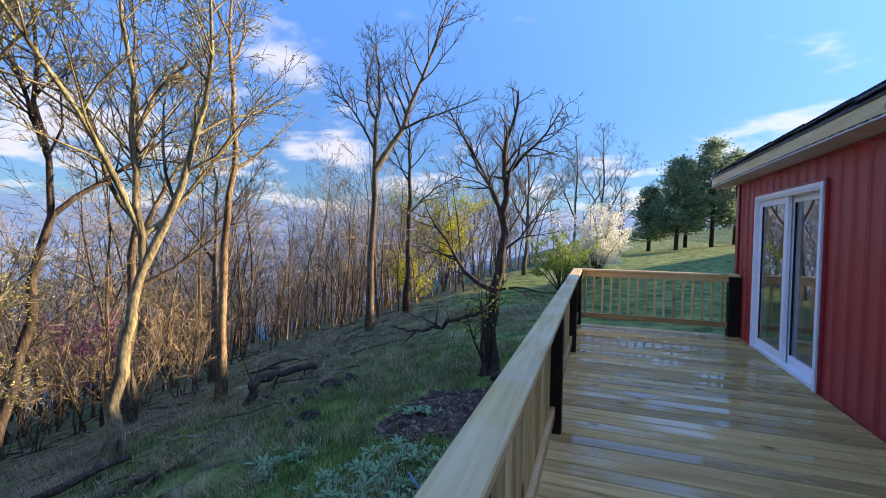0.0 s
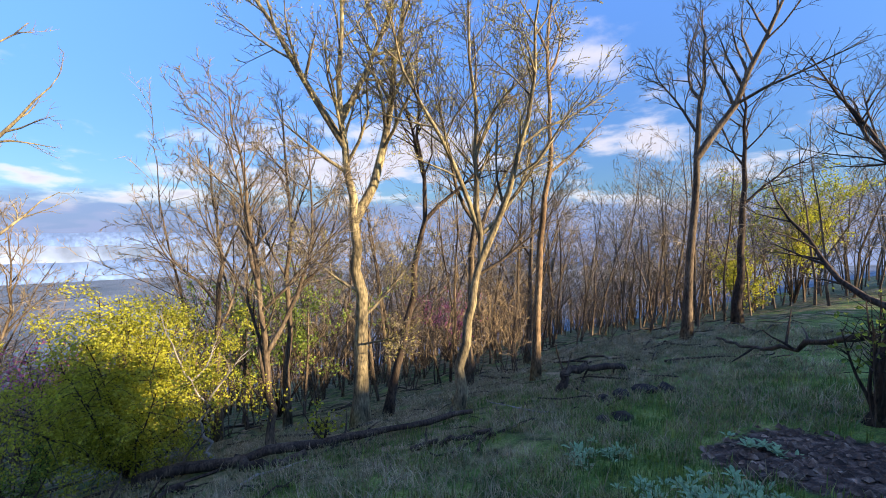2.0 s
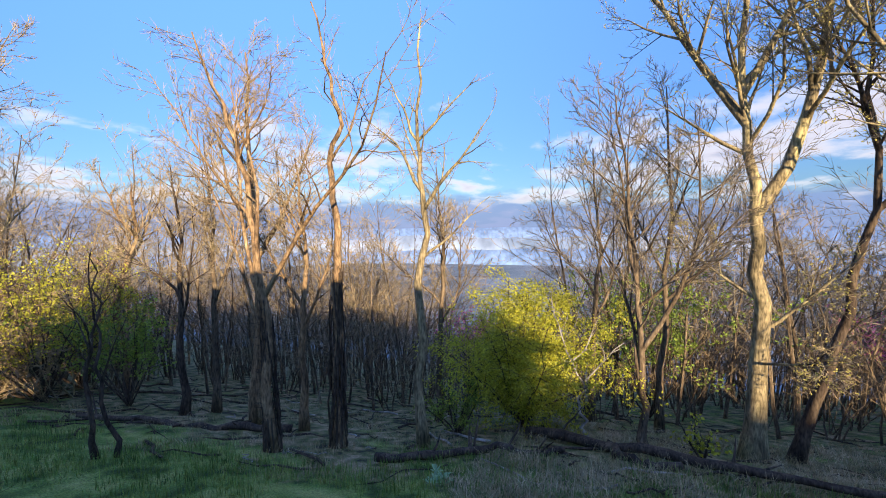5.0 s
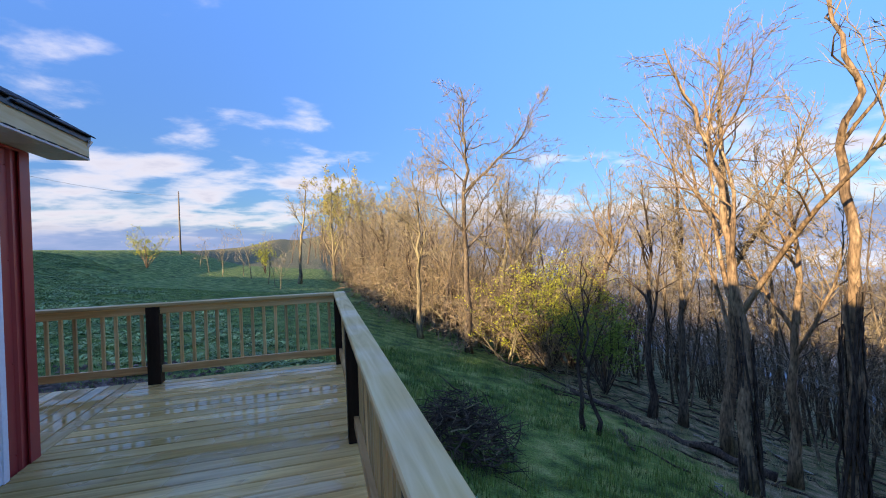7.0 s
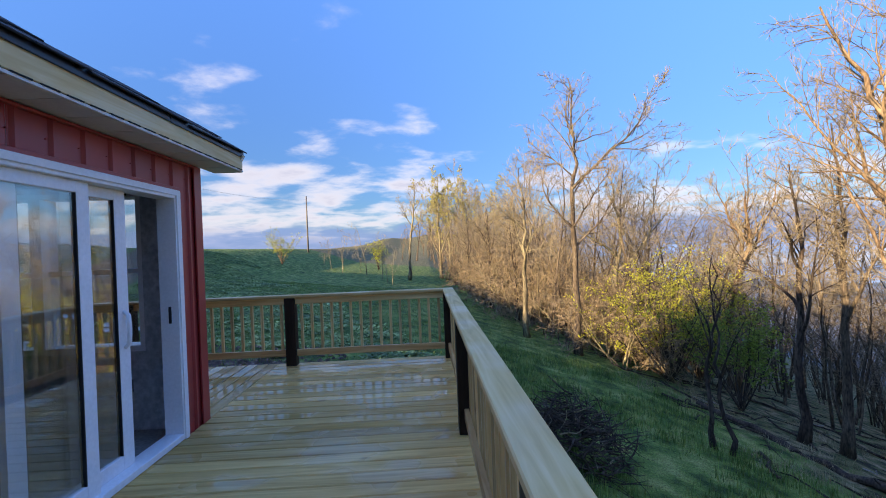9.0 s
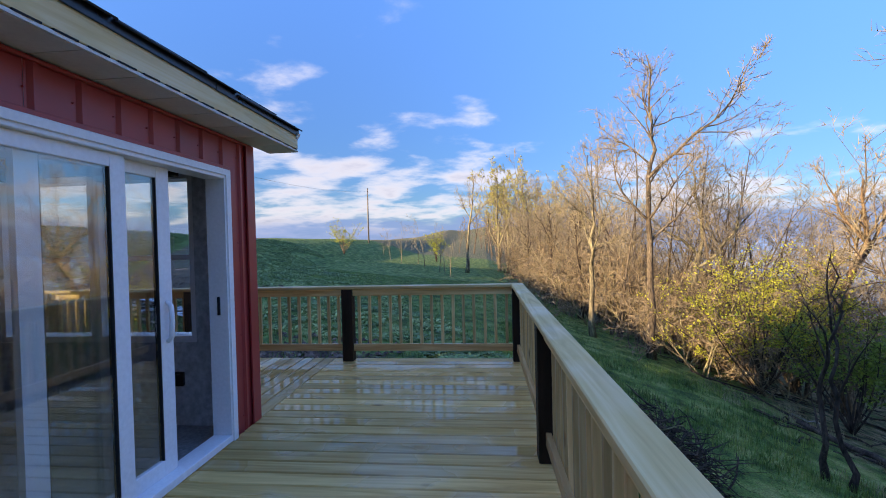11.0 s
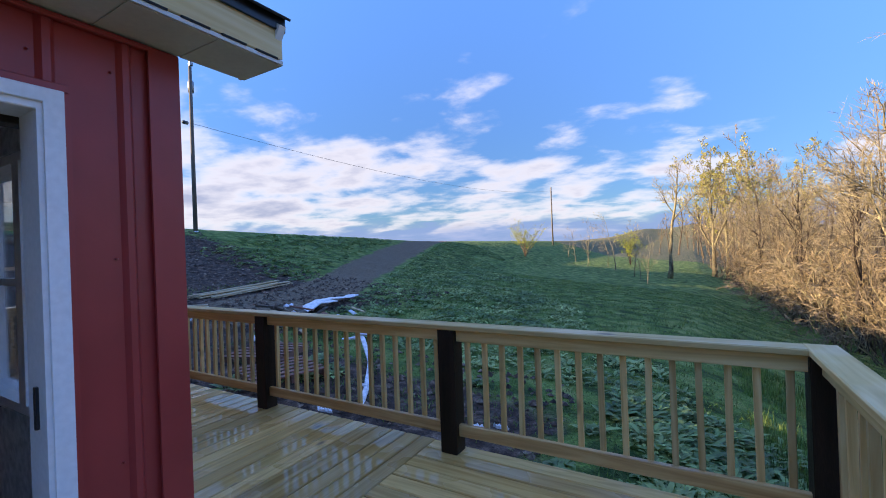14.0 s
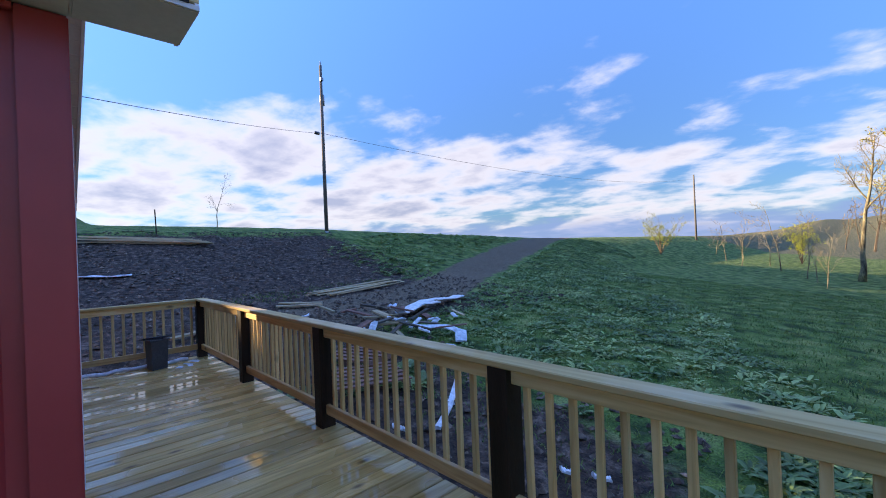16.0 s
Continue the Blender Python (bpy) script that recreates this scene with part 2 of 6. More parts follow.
def ground_material():
    """Grass, dead grass and leaf litter by noise; bare earth and track where the ground's own layers say so."""
    m = bpy.data.materials.new("ground_cover")
    m.use_nodes = True
    nt = m.node_tree
    n, l = nt.nodes.new, nt.links.new
    bsdf = nt.nodes["Principled BSDF"]
    tc = n("ShaderNodeTexCoord")

    def noise_node(s, d=6.0):
        k = n("ShaderNodeTexNoise")
        k.inputs["Scale"].default_value, k.inputs["Detail"].default_value = s, d
        l(tc.outputs["Object"], k.inputs["Vector"])
        return k.outputs[0]

    def ramp(src, p, c):
        r = n("ShaderNodeValToRGB")
        e = r.color_ramp.elements
        e[0].position, e[1].position = p[0], p[-1]
        e[0].color, e[1].color = (*c[0], 1), (*c[-1], 1)
        for q, k in zip(p[1:-1], c[1:-1]):
            e.new(q).color = (*k, 1)
        l(src, r.inputs[0])
        return r.outputs[0]

    def mixed(f, a, b):
        x = n("ShaderNodeMix")
        x.data_type = "RGBA"
        l(f, x.inputs[0])
        l(a, x.inputs[6])
        l(b, x.inputs[7])
        return x.outputs[2]

    grass = ramp(noise_node(1.7, 11), (0.36, 0.5, 0.66), ((0.03, 0.06, 0.012), (0.105, 0.175, 0.034), (0.22, 0.255, 0.075)))
    litter = ramp(noise_node(2.6, 11), (0.36, 0.46, 0.54, 0.64), ((0.03, 0.025, 0.014), (0.095, 0.115, 0.038), (0.17, 0.15, 0.07), (0.29, 0.22, 0.13)))
    earth = ramp(noise_node(5.5, 9), (0.3, 0.5, 0.72), ((0.014, 0.009, 0.007), (0.060, 0.038, 0.028), (0.20, 0.14, 0.105)))
    track = ramp(noise_node(9.0, 8), (0.3, 0.7), ((0.085, 0.058, 0.036), (0.23, 0.17, 0.11)))

    def layer(name, sharp, amount):
        at = n("ShaderNodeAttribute")
        at.attribute_name = name
        a = n("ShaderNodeMath")
        a.operation = "ADD"
        l(at.outputs["Fac"], a.inputs[0])
        b = n("ShaderNodeMath")
        b.operation = "MULTIPLY_ADD"
        l(noise_node(sharp), b.inputs[0])
        b.inputs[1].default_value, b.inputs[2].default_value = amount, -amount / 2
        l(b.outputs[0], a.inputs[1])
        r = n("ShaderNodeMapRange")
        r.inputs[1].default_value, r.inputs[2].default_value = 0.4, 0.6
        l(a.outputs[0], r.inputs[0])
        return r.outputs[0]

    c = mixed(layer("woods", 0.9, 1.5), grass, litter)
    # valley ground goes blue-grey with distance, haze painted as colour
    far_haze = ramp(noise_node(0.004, 8), (0.35, 0.65), ((0.09, 0.125, 0.14), (0.20, 0.24, 0.26)))
    c = mixed(layer("far", 0.01, 0.6), c, far_haze)
    c = mixed(layer("earth", 1.3, 0.8), c, earth)
    c = mixed(layer("track", 1.5, 0.7), c, track)
    fine = noise_node(38.0, 4)
    fr = n("ShaderNodeMapRange")
    fr.inputs[1].default_value, fr.inputs[2].default_value, fr.inputs[3].default_value, fr.inputs[4].default_value = 0.3, 0.7, 0.45, 1.5
    l(fine, fr.inputs[0])
    hsv = n("ShaderNodeHueSaturation")
    l(c, hsv.inputs["Color"])
    l(fr.outputs[0], hsv.inputs["Value"])
    l(hsv.outputs[0], bsdf.inputs["Base Color"])
    bsdf.inputs["Roughness"].default_value = 0.92
    bsdf.inputs["Specular IOR Level"].default_value = 0.25
    bp = n("ShaderNodeBump")
    bp.inputs["Strength"].default_value, bp.inputs["Distance"].default_value = 0.9, 0.06
    l(noise_node(14.0, 6), bp.inputs["Height"])
    l(bp.outputs[0], bsdf.inputs["Normal"])
    return m


PINE_X = plank_material("wet_pine_deck", ((0.43, 0.25, 0.075), (0.55, 0.345, 0.115), (0.66, 0.44, 0.165)), (0.07, 0.52), axis=0)
PINE_Y = plank_material("wet_pine_deck_lengthwise", ((0.43, 0.25, 0.075), (0.55, 0.345, 0.115), (0.66, 0.44, 0.165)), (0.07, 0.50), axis=1)
RAIL_X = plank_material("pine_rail_lengthwise_x", ((0.53, 0.35, 0.135), (0.66, 0.46, 0.19), (0.74, 0.55, 0.26)), (0.35, 0.6), axis=0)
RAIL_Y = plank_material("pine_rail_lengthwise_y", ((0.53, 0.35, 0.135), (0.66, 0.46, 0.19), (0.74, 0.55, 0.26)), (0.35, 0.6), axis=1)
RAIL_Z = plank_material("pine_upright", ((0.48, 0.30, 0.11), (0.62, 0.42, 0.175), (0.72, 0.53, 0.25)), (0.4, 0.6), axis=2)
POST = material("dark_stained_post", ((0.010, 0.007, 0.004), (0.03, 0.018, 0.011)), scale=3, rough=0.55, spec=0.2, stretch=(6, 6, 0.6), vary=0.25)
LOW_X = plank_material("knotty_rail_lengthwise_x", ((0.36, 0.19, 0.065), (0.52, 0.31, 0.12), (0.64, 0.43, 0.19)), (0.3, 0.55), axis=0)
LOW_Y = plank_material("knotty_rail_lengthwise_y", ((0.36, 0.19, 0.065), (0.52, 0.31, 0.12), (0.64, 0.43, 0.19)), (0.3, 0.55), axis=1)
FASCIA = plank_material("raw_pine_fascia", ((0.66, 0.47, 0.22), (0.76, 0.58, 0.30), (0.82, 0.67, 0.40)), (0.5, 0.7), axis=1)
SIDING = material("red_painted_steel", ((0.32, 0.036, 0.035), (0.39, 0.047, 0.044)), scale=1.3, rough=0.36, rough_var=0.06, bump=0.03, fine=8, vary=0.05, contrast=(0.95, 1.05))
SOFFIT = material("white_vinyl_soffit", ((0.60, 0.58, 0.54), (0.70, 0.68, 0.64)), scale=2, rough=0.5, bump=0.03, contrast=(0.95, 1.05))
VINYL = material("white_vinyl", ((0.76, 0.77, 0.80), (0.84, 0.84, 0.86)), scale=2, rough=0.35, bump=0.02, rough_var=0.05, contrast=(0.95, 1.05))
BLACK = material("black_metal", ((0.012, 0.013, 0.017), (0.025, 0.027, 0.035)), scale=4, rough=0.35, bump=0.05)
SHINGLE = material("black_asphalt_shingle", ((0.010, 0.011, 0.014), (0.03, 0.031, 0.036)), scale=9, rough=0.85, bump=0.5, fine=180, vary=0.3)
DARK = material("dark_gap", ((0.008, 0.007, 0.006), (0.014, 0.012, 0.011)), scale=5, rough=0.8, bump=0.0)
GLASS = glass_material("window_glass", (0.93, 0.95, 0.95))
DRYWALL = material("grey_plasterboard", ((0.48, 0.49, 0.51), (0.60, 0.61, 0.63)), scale=1.2, rough=0.9, bump=0.08, fine=20)
SUBFLOOR = material("grey_subfloor", ((0.20, 0.20, 0.20), (0.30, 0.29, 0.28)), scale=2.0, rough=0.7, bump=0.1)
STUD = plank_material("dark_lumber", ((0.06, 0.05, 0.04), (0.10, 0.08, 0.06), (0.14, 0.11, 0.08)), (0.6, 0.8), axis=0)
BARK_TAN = material("tan_lichened_bark", ((0.06, 0.052, 0.034), (0.21, 0.175, 0.105), (0.34, 0.30, 0.16)), scale=3.5, rough=0.9, bump=0.9, fine=26, spec=0.15, stretch=(1, 1, 0.25), contrast=(0.35, 1.5))
BARK_GREY = material("grey_brown_bark", ((0.05, 0.039, 0.028), (0.115, 0.088, 0.06), (0.20, 0.16, 0.11)), scale=3.5, rough=0.9, bump=0.9, fine=26, spec=0.15, stretch=(1, 1, 0.25), contrast=(0.35, 1.5))
BARK_RED = material("reddish_brown_bark", ((0.07, 0.048, 0.030), (0.20, 0.135, 0.078), (0.31, 0.235, 0.14)), scale=3.5, rough=0.9, bump=0.9, fine=26, spec=0.15, stretch=(1, 1, 0.25), contrast=(0.35, 1.5))
BARK_DARK = material("dark_wet_bark", ((0.028, 0.021, 0.016), (0.06, 0.045, 0.034), (0.11, 0.085, 0.06)), scale=4, rough=0.9, bump=0.9, fine=26, spec=0.15, stretch=(1, 1, 0.25), contrast=(0.35, 1.5))
BARK_WHITE = material("white_peeled_wood", ((0.07, 0.063, 0.056), (0.26, 0.245, 0.22), (0.46, 0.44, 0.40)), scale=4, rough=0.8, bump=0.4, stretch=(1, 1, 0.3))
TWIG = material("brown_twigs", ((0.12, 0.098, 0.065), (0.29, 0.235, 0.14)), scale=2, rough=0.9, bump=0.0, island=True, vary=0.3)
TWIG_RED = material("russet_twigs", ((0.12, 0.09, 0.052), (0.30, 0.22, 0.12)), scale=2, rough=0.9, bump=0.0, island=True, vary=0.3)
BUD = material("yellow_green_buds", ((0.30, 0.27, 0.07), (0.46, 0.42, 0.12)), scale=2, rough=0.7, bump=0.0, island=True, vary=0.3, trans=0.35)
LEAF_YELLOW = material("yellow_green_spring_leaves", ((0.30, 0.34, 0.03), (0.52, 0.50, 0.05)), scale=0.9, rough=0.6, bump=0.0, island=True, vary=0.3, trans=0.5)
LEAF_GREEN = material("fresh_green_leaves", ((0.14, 0.22, 0.03), (0.25, 0.33, 0.05)), scale=0.9, rough=0.6, bump=0.0, island=True, vary=0.35, trans=0.4)
BLOSSOM = material("white_blossom", ((0.66, 0.66, 0.52), (0.82, 0.81, 0.70)), scale=1.5, rough=0.7, bump=0.0, island=True, vary=0.2, trans=0.3)
PINK = material("pink_blossom", ((0.45, 0.10, 0.22), (0.60, 0.18, 0.34)), scale=1.5, rough=0.7, bump=0.0, island=True, vary=0.25, trans=0.3)
NEEDLE = material("pine_needles", ((0.12, 0.19, 0.10), (0.27, 0.34, 0.17)), scale=0.7, rough=0.7, bump=0.0, island=True, vary=0.35, trans=0.4)
GRASS_BLADE = material("grass_blades", ((0.045, 0.085, 0.017), (0.12, 0.21, 0.038), (0.27, 0.32, 0.085)), scale=1.6, rough=0.6, bump=0.0, fine=7.0, island=True, vary=0.3, trans=0.3, patchy=True, contrast=(0.55, 1.4))
DEAD_BLADE = material("dead_grass_blades", ((0.15, 0.16, 0.06), (0.27, 0.225, 0.12), (0.44, 0.36, 0.23)), scale=1.3, rough=0.8, bump=0.0, fine=6.0, island=True, vary=0.3, trans=0.2, patchy=True, contrast=(0.55, 1.4))
BROADLEAF = material("broad_weed_leaves", ((0.075, 0.14, 0.04), (0.20, 0.29, 0.09), (0.45, 0.53, 0.20)), scale=0.7, rough=0.55, bump=0.0, fine=5.0, island=True, vary=0.35, trans=0.25, patchy=True)
GREYLEAF = material("silvery_woolly_leaves", ((0.11, 0.22, 0.10), (0.23, 0.36, 0.18)), scale=0.8, rough=0.8, bump=0.0, island=True, vary=0.3, trans=0.15)
STONE = material("dark_field_stone", ((0.014, 0.012, 0.011), (0.055, 0.048, 0.044)), scale=5, spec=0.15, rough=0.85, bump=0.8, fine=30)
SHEET = material("white_sheeting", ((0.62, 0.66, 0.72), (0.78, 0.80, 0.84)), scale=3, rough=0.4, bump=0.2, fine=12)
LUMBER = plank_material("weathered_lumber", ((0.34, 0.25, 0.145), (0.48, 0.37, 0.22), (0.60, 0.48, 0.30)), (0.6, 0.8), axis=0)
POLE_WOOD = material("grey_pole_wood", ((0.10, 0.085, 0.07), (0.19, 0.165, 0.14)), scale=3, rough=0.9, bump=0.4, stretch=(4, 4, 0.3))
GALV = material("grey_galvanised_metal", ((0.22, 0.23, 0.25), (0.34, 0.35, 0.37)), scale=4, rough=0.45, bump=0.05, metal=0.6)
PLASTIC = material("dark_grey_plastic", ((0.035, 0.04, 0.045), (0.06, 0.065, 0.072)), scale=4, rough=0.5, bump=0.05)
RUBBLE = material("red_brown_rubble", ((0.16, 0.07, 0.05), (0.30, 0.16, 0.12)), scale=4, rough=0.9, bump=0.5)
BLUE = material("blue_tape", ((0.10, 0.16, 0.42), (0.16, 0.24, 0.55)), scale=4, rough=0.4, bump=0.0)
GROUND = ground_material()
# distance haze is put into these base colours: blue ridges, pale mist
FAR_RIDGE = material("far_hazy_ridge", ((0.11, 0.19, 0.36), (0.15, 0.24, 0.42)), scale=0.004, rough=1.0, bump=0.0, fine=0.03, spec=0.0)
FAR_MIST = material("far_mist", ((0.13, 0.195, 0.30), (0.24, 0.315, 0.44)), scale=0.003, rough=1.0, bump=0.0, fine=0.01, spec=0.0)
FAR_WOOD = material("far_brown_woods", ((0.09, 0.065, 0.045), (0.20, 0.145, 0.09)), scale=0.06, rough=1.0, bump=0.0, fine=0.6, spec=0.0)

# ---- mesh helpers ----


class Geo:
    """Collects vertices and faces of one mesh."""

    def __init__(self):
        self.v, self.f, self.m = [], [], []

    def add(self, verts, faces, mi=0):
        k = len(self.v)
        self.v.extend(verts)
        self.f.extend([tuple(i + k for i in f) for f in faces])
        self.m.extend([mi] * len(faces))

    def bar(self, p0, p1, w, h, ch=0.004, up=(0, 0, 1), mi=0):
        """A straight timber from p0 to p1, w wide and h high, with eased edges."""
        p0, p1 = Vector(p0), Vector(p1)
        d = (p1 - p0).normalized()
        u = Vector(up)
        if abs(d.dot(u)) > 0.99:
            u = Vector((1, 0, 0))
        s = d.cross(u).normalized()
        u = s.cross(d).normalized()
        a, b = w / 2, h / 2
        ch = min(ch, a * 0.6, b * 0.6)
        prof = [(a, -b + ch), (a, b - ch), (a - ch, b), (-a + ch, b), (-a, b - ch), (-a, -b + ch), (-a + ch, -b), (a - ch, -b)]
        vs = [tuple(p + s * x + u * y) for p in (p0, p1) for x, y in prof]
        fs = [(i, (i + 1) % 8, 8 + (i + 1) % 8, 8 + i) for i in range(8)]
        fs += [tuple(range(7, -1, -1)), tuple(range(8, 16))]
        self.add(vs, fs, mi)

    def box(self, a, b, ch=0.0, mi=0):
        a, b = Vector(a), Vector(b)
        if ch > 0:
            c = (a + b) / 2
            self.bar((c.x, a.y, c.z), (c.x, b.y, c.z), b.x - a.x, b.z - a.z, ch, mi=mi)
            return
        vs = [(x, y, z) for x in (a.x, b.x) for y in (a.y, b.y) for z in (a.z, b.z)]
        self.add(vs, [(0, 1, 3, 2), (4, 6, 7, 5), (0, 4, 5, 1), (2, 3, 7, 6), (0, 2, 6, 4), (1, 5, 7, 3)], mi)

    def tube(self, pts, rad, sides=6, mi=0, cap=True):
        rings, prev = [], None
        for i, p in enumerate(pts):
            p = Vector(p)
            d = Vector(pts[min(i + 1, len(pts) - 1)]) - Vector(pts[max(i - 1, 0)])
            if d.length < 1e-7:
                d = Vector((0, 0, 1))
            d.normalize()
            ref = prev if prev else (Vector((1, 0, 0)) if abs(d.x) < 0.8 else Vector((0, 1, 0)))
            s = ref - d * ref.dot(d)
            s = s.normalized() if s.length > 1e-5 else d.orthogonal().normalized()
            prev = s
            t = d.cross(s)
            rings.append([tuple(p + (s * math.cos(2 * math.pi * k / sides) + t * math.sin(2 * math.pi * k / sides)) * rad[i]) for k in range(sides)])
        fs = []
        for i in range(len(rings) - 1):
            for k in range(sides):
                j = (k + 1) % sides
                fs.append((i * sides + k, i * sides + j, (i + 1) * sides + j, (i + 1) * sides + k))
        if cap and sides > 3:
            fs += [tuple(range(sides - 1, -1, -1)), tuple((len(rings) - 1) * sides + k for k in range(sides))]
        self.add([v for r in rings for v in r], fs, mi)

    def leaf(self, c, d, n, length, width, mi=0):
        """A small leaf of four triangles' worth: a kite folded along its rib."""
        d, n = Vector(d).normalized(), Vector(n)
        s = d.cross(n)
        s = s.normalized() if s.length > 1e-5 else d.orthogonal().normalized()
        c = Vector(c)
        up = s.cross(d)
        m = c + d * length * 0.55
        self.add([tuple(c), tuple(m + s * width / 2 + up * width * 0.15), tuple(c + d * length), tuple(m - s * width / 2 + up * width * 0.15)], [(0, 1, 2), (0, 2, 3)], mi)

    def mesh(self, name, mats, smooth=False):
        me = bpy.data.meshes.new(name)
        me.from_pydata(self.v, [], self.f)
        for k in (mats if isinstance(mats, (list, tuple)) else (mats,)):
            me.materials.append(k)
        if any(self.m):
            me.polygons.foreach_set("material_index", self.m)
        if smooth:
            me.polygons.foreach_set("use_smooth", [True] * len(me.polygons))
        me.update()
        return me


def part(name, geo, mat, parent, label="", smooth=False):
    """Links a collected mesh (or ready mesh data) as ONE mesh object under a thing."""
    me = geo.mesh(name, mat, smooth) if isinstance(geo, Geo) else geo
    ob = new(name, me)
    ob.parent = parent
    if label:
        tagged(ob, label)
    return ob


def thing(name, at=(0, 0, 0), turn=0.0, label="", category="", group="", kind=""):
    ob = new(name)
    ob.location, ob.rotation_euler = at, (0, 0, radians(turn))
    ob.empty_display_size = 0.1
    return tagged(ob, label, category, group, kind)


def solid(name, geo, mat, label="", category="", group="", kind="", smooth=False):
    return tagged(new(name, geo.mesh(name, mat, smooth)), label, category, group, kind)


# ---- the lie of the land ----
PROFILE_X = (-2500, -1200, -500, -200, -90, -45, -25, -12, -5, 0.0, 3, 6, 10, 16, 21, 26, 34, 60, 120, 400, 2500)
PROFILE_Z = (-235, -225, -150, -68, -30, -14.5, -8.2, -4.4, -2.3, -1.0, -0.75, -0.5, -0.05, 0.6, 1.75, 3.1, 3.95, 5.6, 6.6, -4, -60)


def ease(v):
    v = np.clip(v, 0, 1)
    return v * v * (3 - 2 * v)


def land(x, y):
    """Height of the ground: a hillside that falls to the west, with unseen eastern rises added for shade."""
    z = np.interp(x, PROFILE_X, PROFILE_Z)
    w = ease((x + 60) / 50)
    z = z - w * 1.5 * ease((-y - 12) / 40) * (1 - 0.45 * ease((x - 14) / 10)) + w * 0.9 * ease((y - 4) / 16) * ease(-x / 8)
    z = z - 0.5 * ease((-y + 2) / 8) * ease((2 - x) / 4) * ease((y + 40) / 10)
    z = z - 2.6 * ease((-y - 12) / 36) * ease((x - 28) / 24)
    # rise hidden behind the house, added to shade the slope and lower woods
    z = z + (9.9 + 2.6 * ease((y - 39) / 5) + 1.5 * ease((27 - y) / 4)) * ease((y + 7) / 7.5) * ease((x - 32) / 24) * ease((87.5 - y) / 30) * ease((120 - x) / 40)
    z = z + 30 * np.exp(-(((x + 75) / 90) ** 2 + ((y + 330) / 80) ** 2))
    # higher hill farther east, also out of view, added to shade the field
    z = z + (25 + 17 * ease((y - 35) / 8)) * ease((x - 112) / 38) * ease((260 - x) / 90) * ease((y - 9 - 0.04 * (x - 112)) / 9) * ease((82 - y) / 26)
    return z


def rough_land(x, y):
    return float(land(x, y)) + 0.07 * noise.noise((x * 0.55, y * 0.55, 3.1)) + 0.035 * noise.noise((x * 1.7, y * 1.7, 1.0))


def spread(lo, hi, near_lo, near_hi, step):
    """Grid lines: even steps in the near stretch, growing ones beyond it."""
    mid = list(np.arange(near_lo, near_hi + 1e-6, step))
    out, s, v = [], step, near_hi
    while v < hi:
        s *= 1.22
        v = min(hi, v + s)
        out.append(v)
    low, s, v = [], step, near_lo
    while v > lo:
        s *= 1.22
        v = max(lo, v - s)
        low.append(v)
    return low[::-1] + mid + out


def track_centre(y):
    """Where the farm track runs, x by y, from the yard up to the crest."""
    return float(np.interp(y, (-60, -40, -28, -20, -14, -10, -6), (33.5, 25.5, 20.3, 16.3, 12.6, 11.4, 11.0)))


def bare_patch(x, y):
    """The patch of dug earth below the long rail."""
    return float(ease((x + 3.0) / 0.9) * ease((1.5 - x) / 1.5) * ease((y - 6.2) / 0.9) * ease((9.1 - y) / 0.9))


def make_ground():
    xs, ys = spread(-2500, 2500, -16, 30, 0.42), spread(-2500, 2500, -46, 26, 0.42)
    nx, ny = len(xs), len(ys)
    vs, earth, track, woods, far = [], [], [], [], []
    for y in ys:
        for x in xs:
            near = abs(x) < 60 and abs(y) < 90
            vs.append((x, y, rough_land(x, y) if near else float(land(x, y))))
            d = abs(x - track_centre(y))
            t = float(ease((2.0 - d) / 1.2)) if -60 < y < -8 else 0.0
            track.append(t)
            e = 0.0
            if 2 < x < 29 and -19 < y < 12:
                e = float(ease((x - 2.2) / 2.0) * ease((y + 17.5 + 0.22 * (x - 18)) / 4) * ease((27 - x) / 4))
                if x < 9.5:
                    e = float(ease((y + 9.5) / 2.0) * ease((x - 1.6) / 1.6))
                e *= 0.95
            e = max(e, bare_patch(x, y))
            earth.append(e)
            w = float(ease((-x - 1.5) / 6)) * 0.62
            if y < -4:
                w = float(ease((-x - 4.5 - 0.12 * (-y - 4)) / 4)) * 0.75
            # how far the painted haze has taken over the ground colour
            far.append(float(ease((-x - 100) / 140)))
            woods.append(w if x > -70 and y > -95 else 1.0)
    fs = [(j * nx + i, j * nx + i + 1, (j + 1) * nx + i + 1, (j + 1) * nx + i) for j in range(ny - 1) for i in range(nx - 1)]
    me = bpy.data.meshes.new("ground")
    me.from_pydata(vs, [], fs)
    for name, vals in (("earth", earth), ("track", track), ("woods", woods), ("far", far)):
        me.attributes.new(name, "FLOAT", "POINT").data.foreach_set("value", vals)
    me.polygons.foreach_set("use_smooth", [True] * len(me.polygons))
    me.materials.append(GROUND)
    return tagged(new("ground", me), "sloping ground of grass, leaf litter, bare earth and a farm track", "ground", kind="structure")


make_ground()


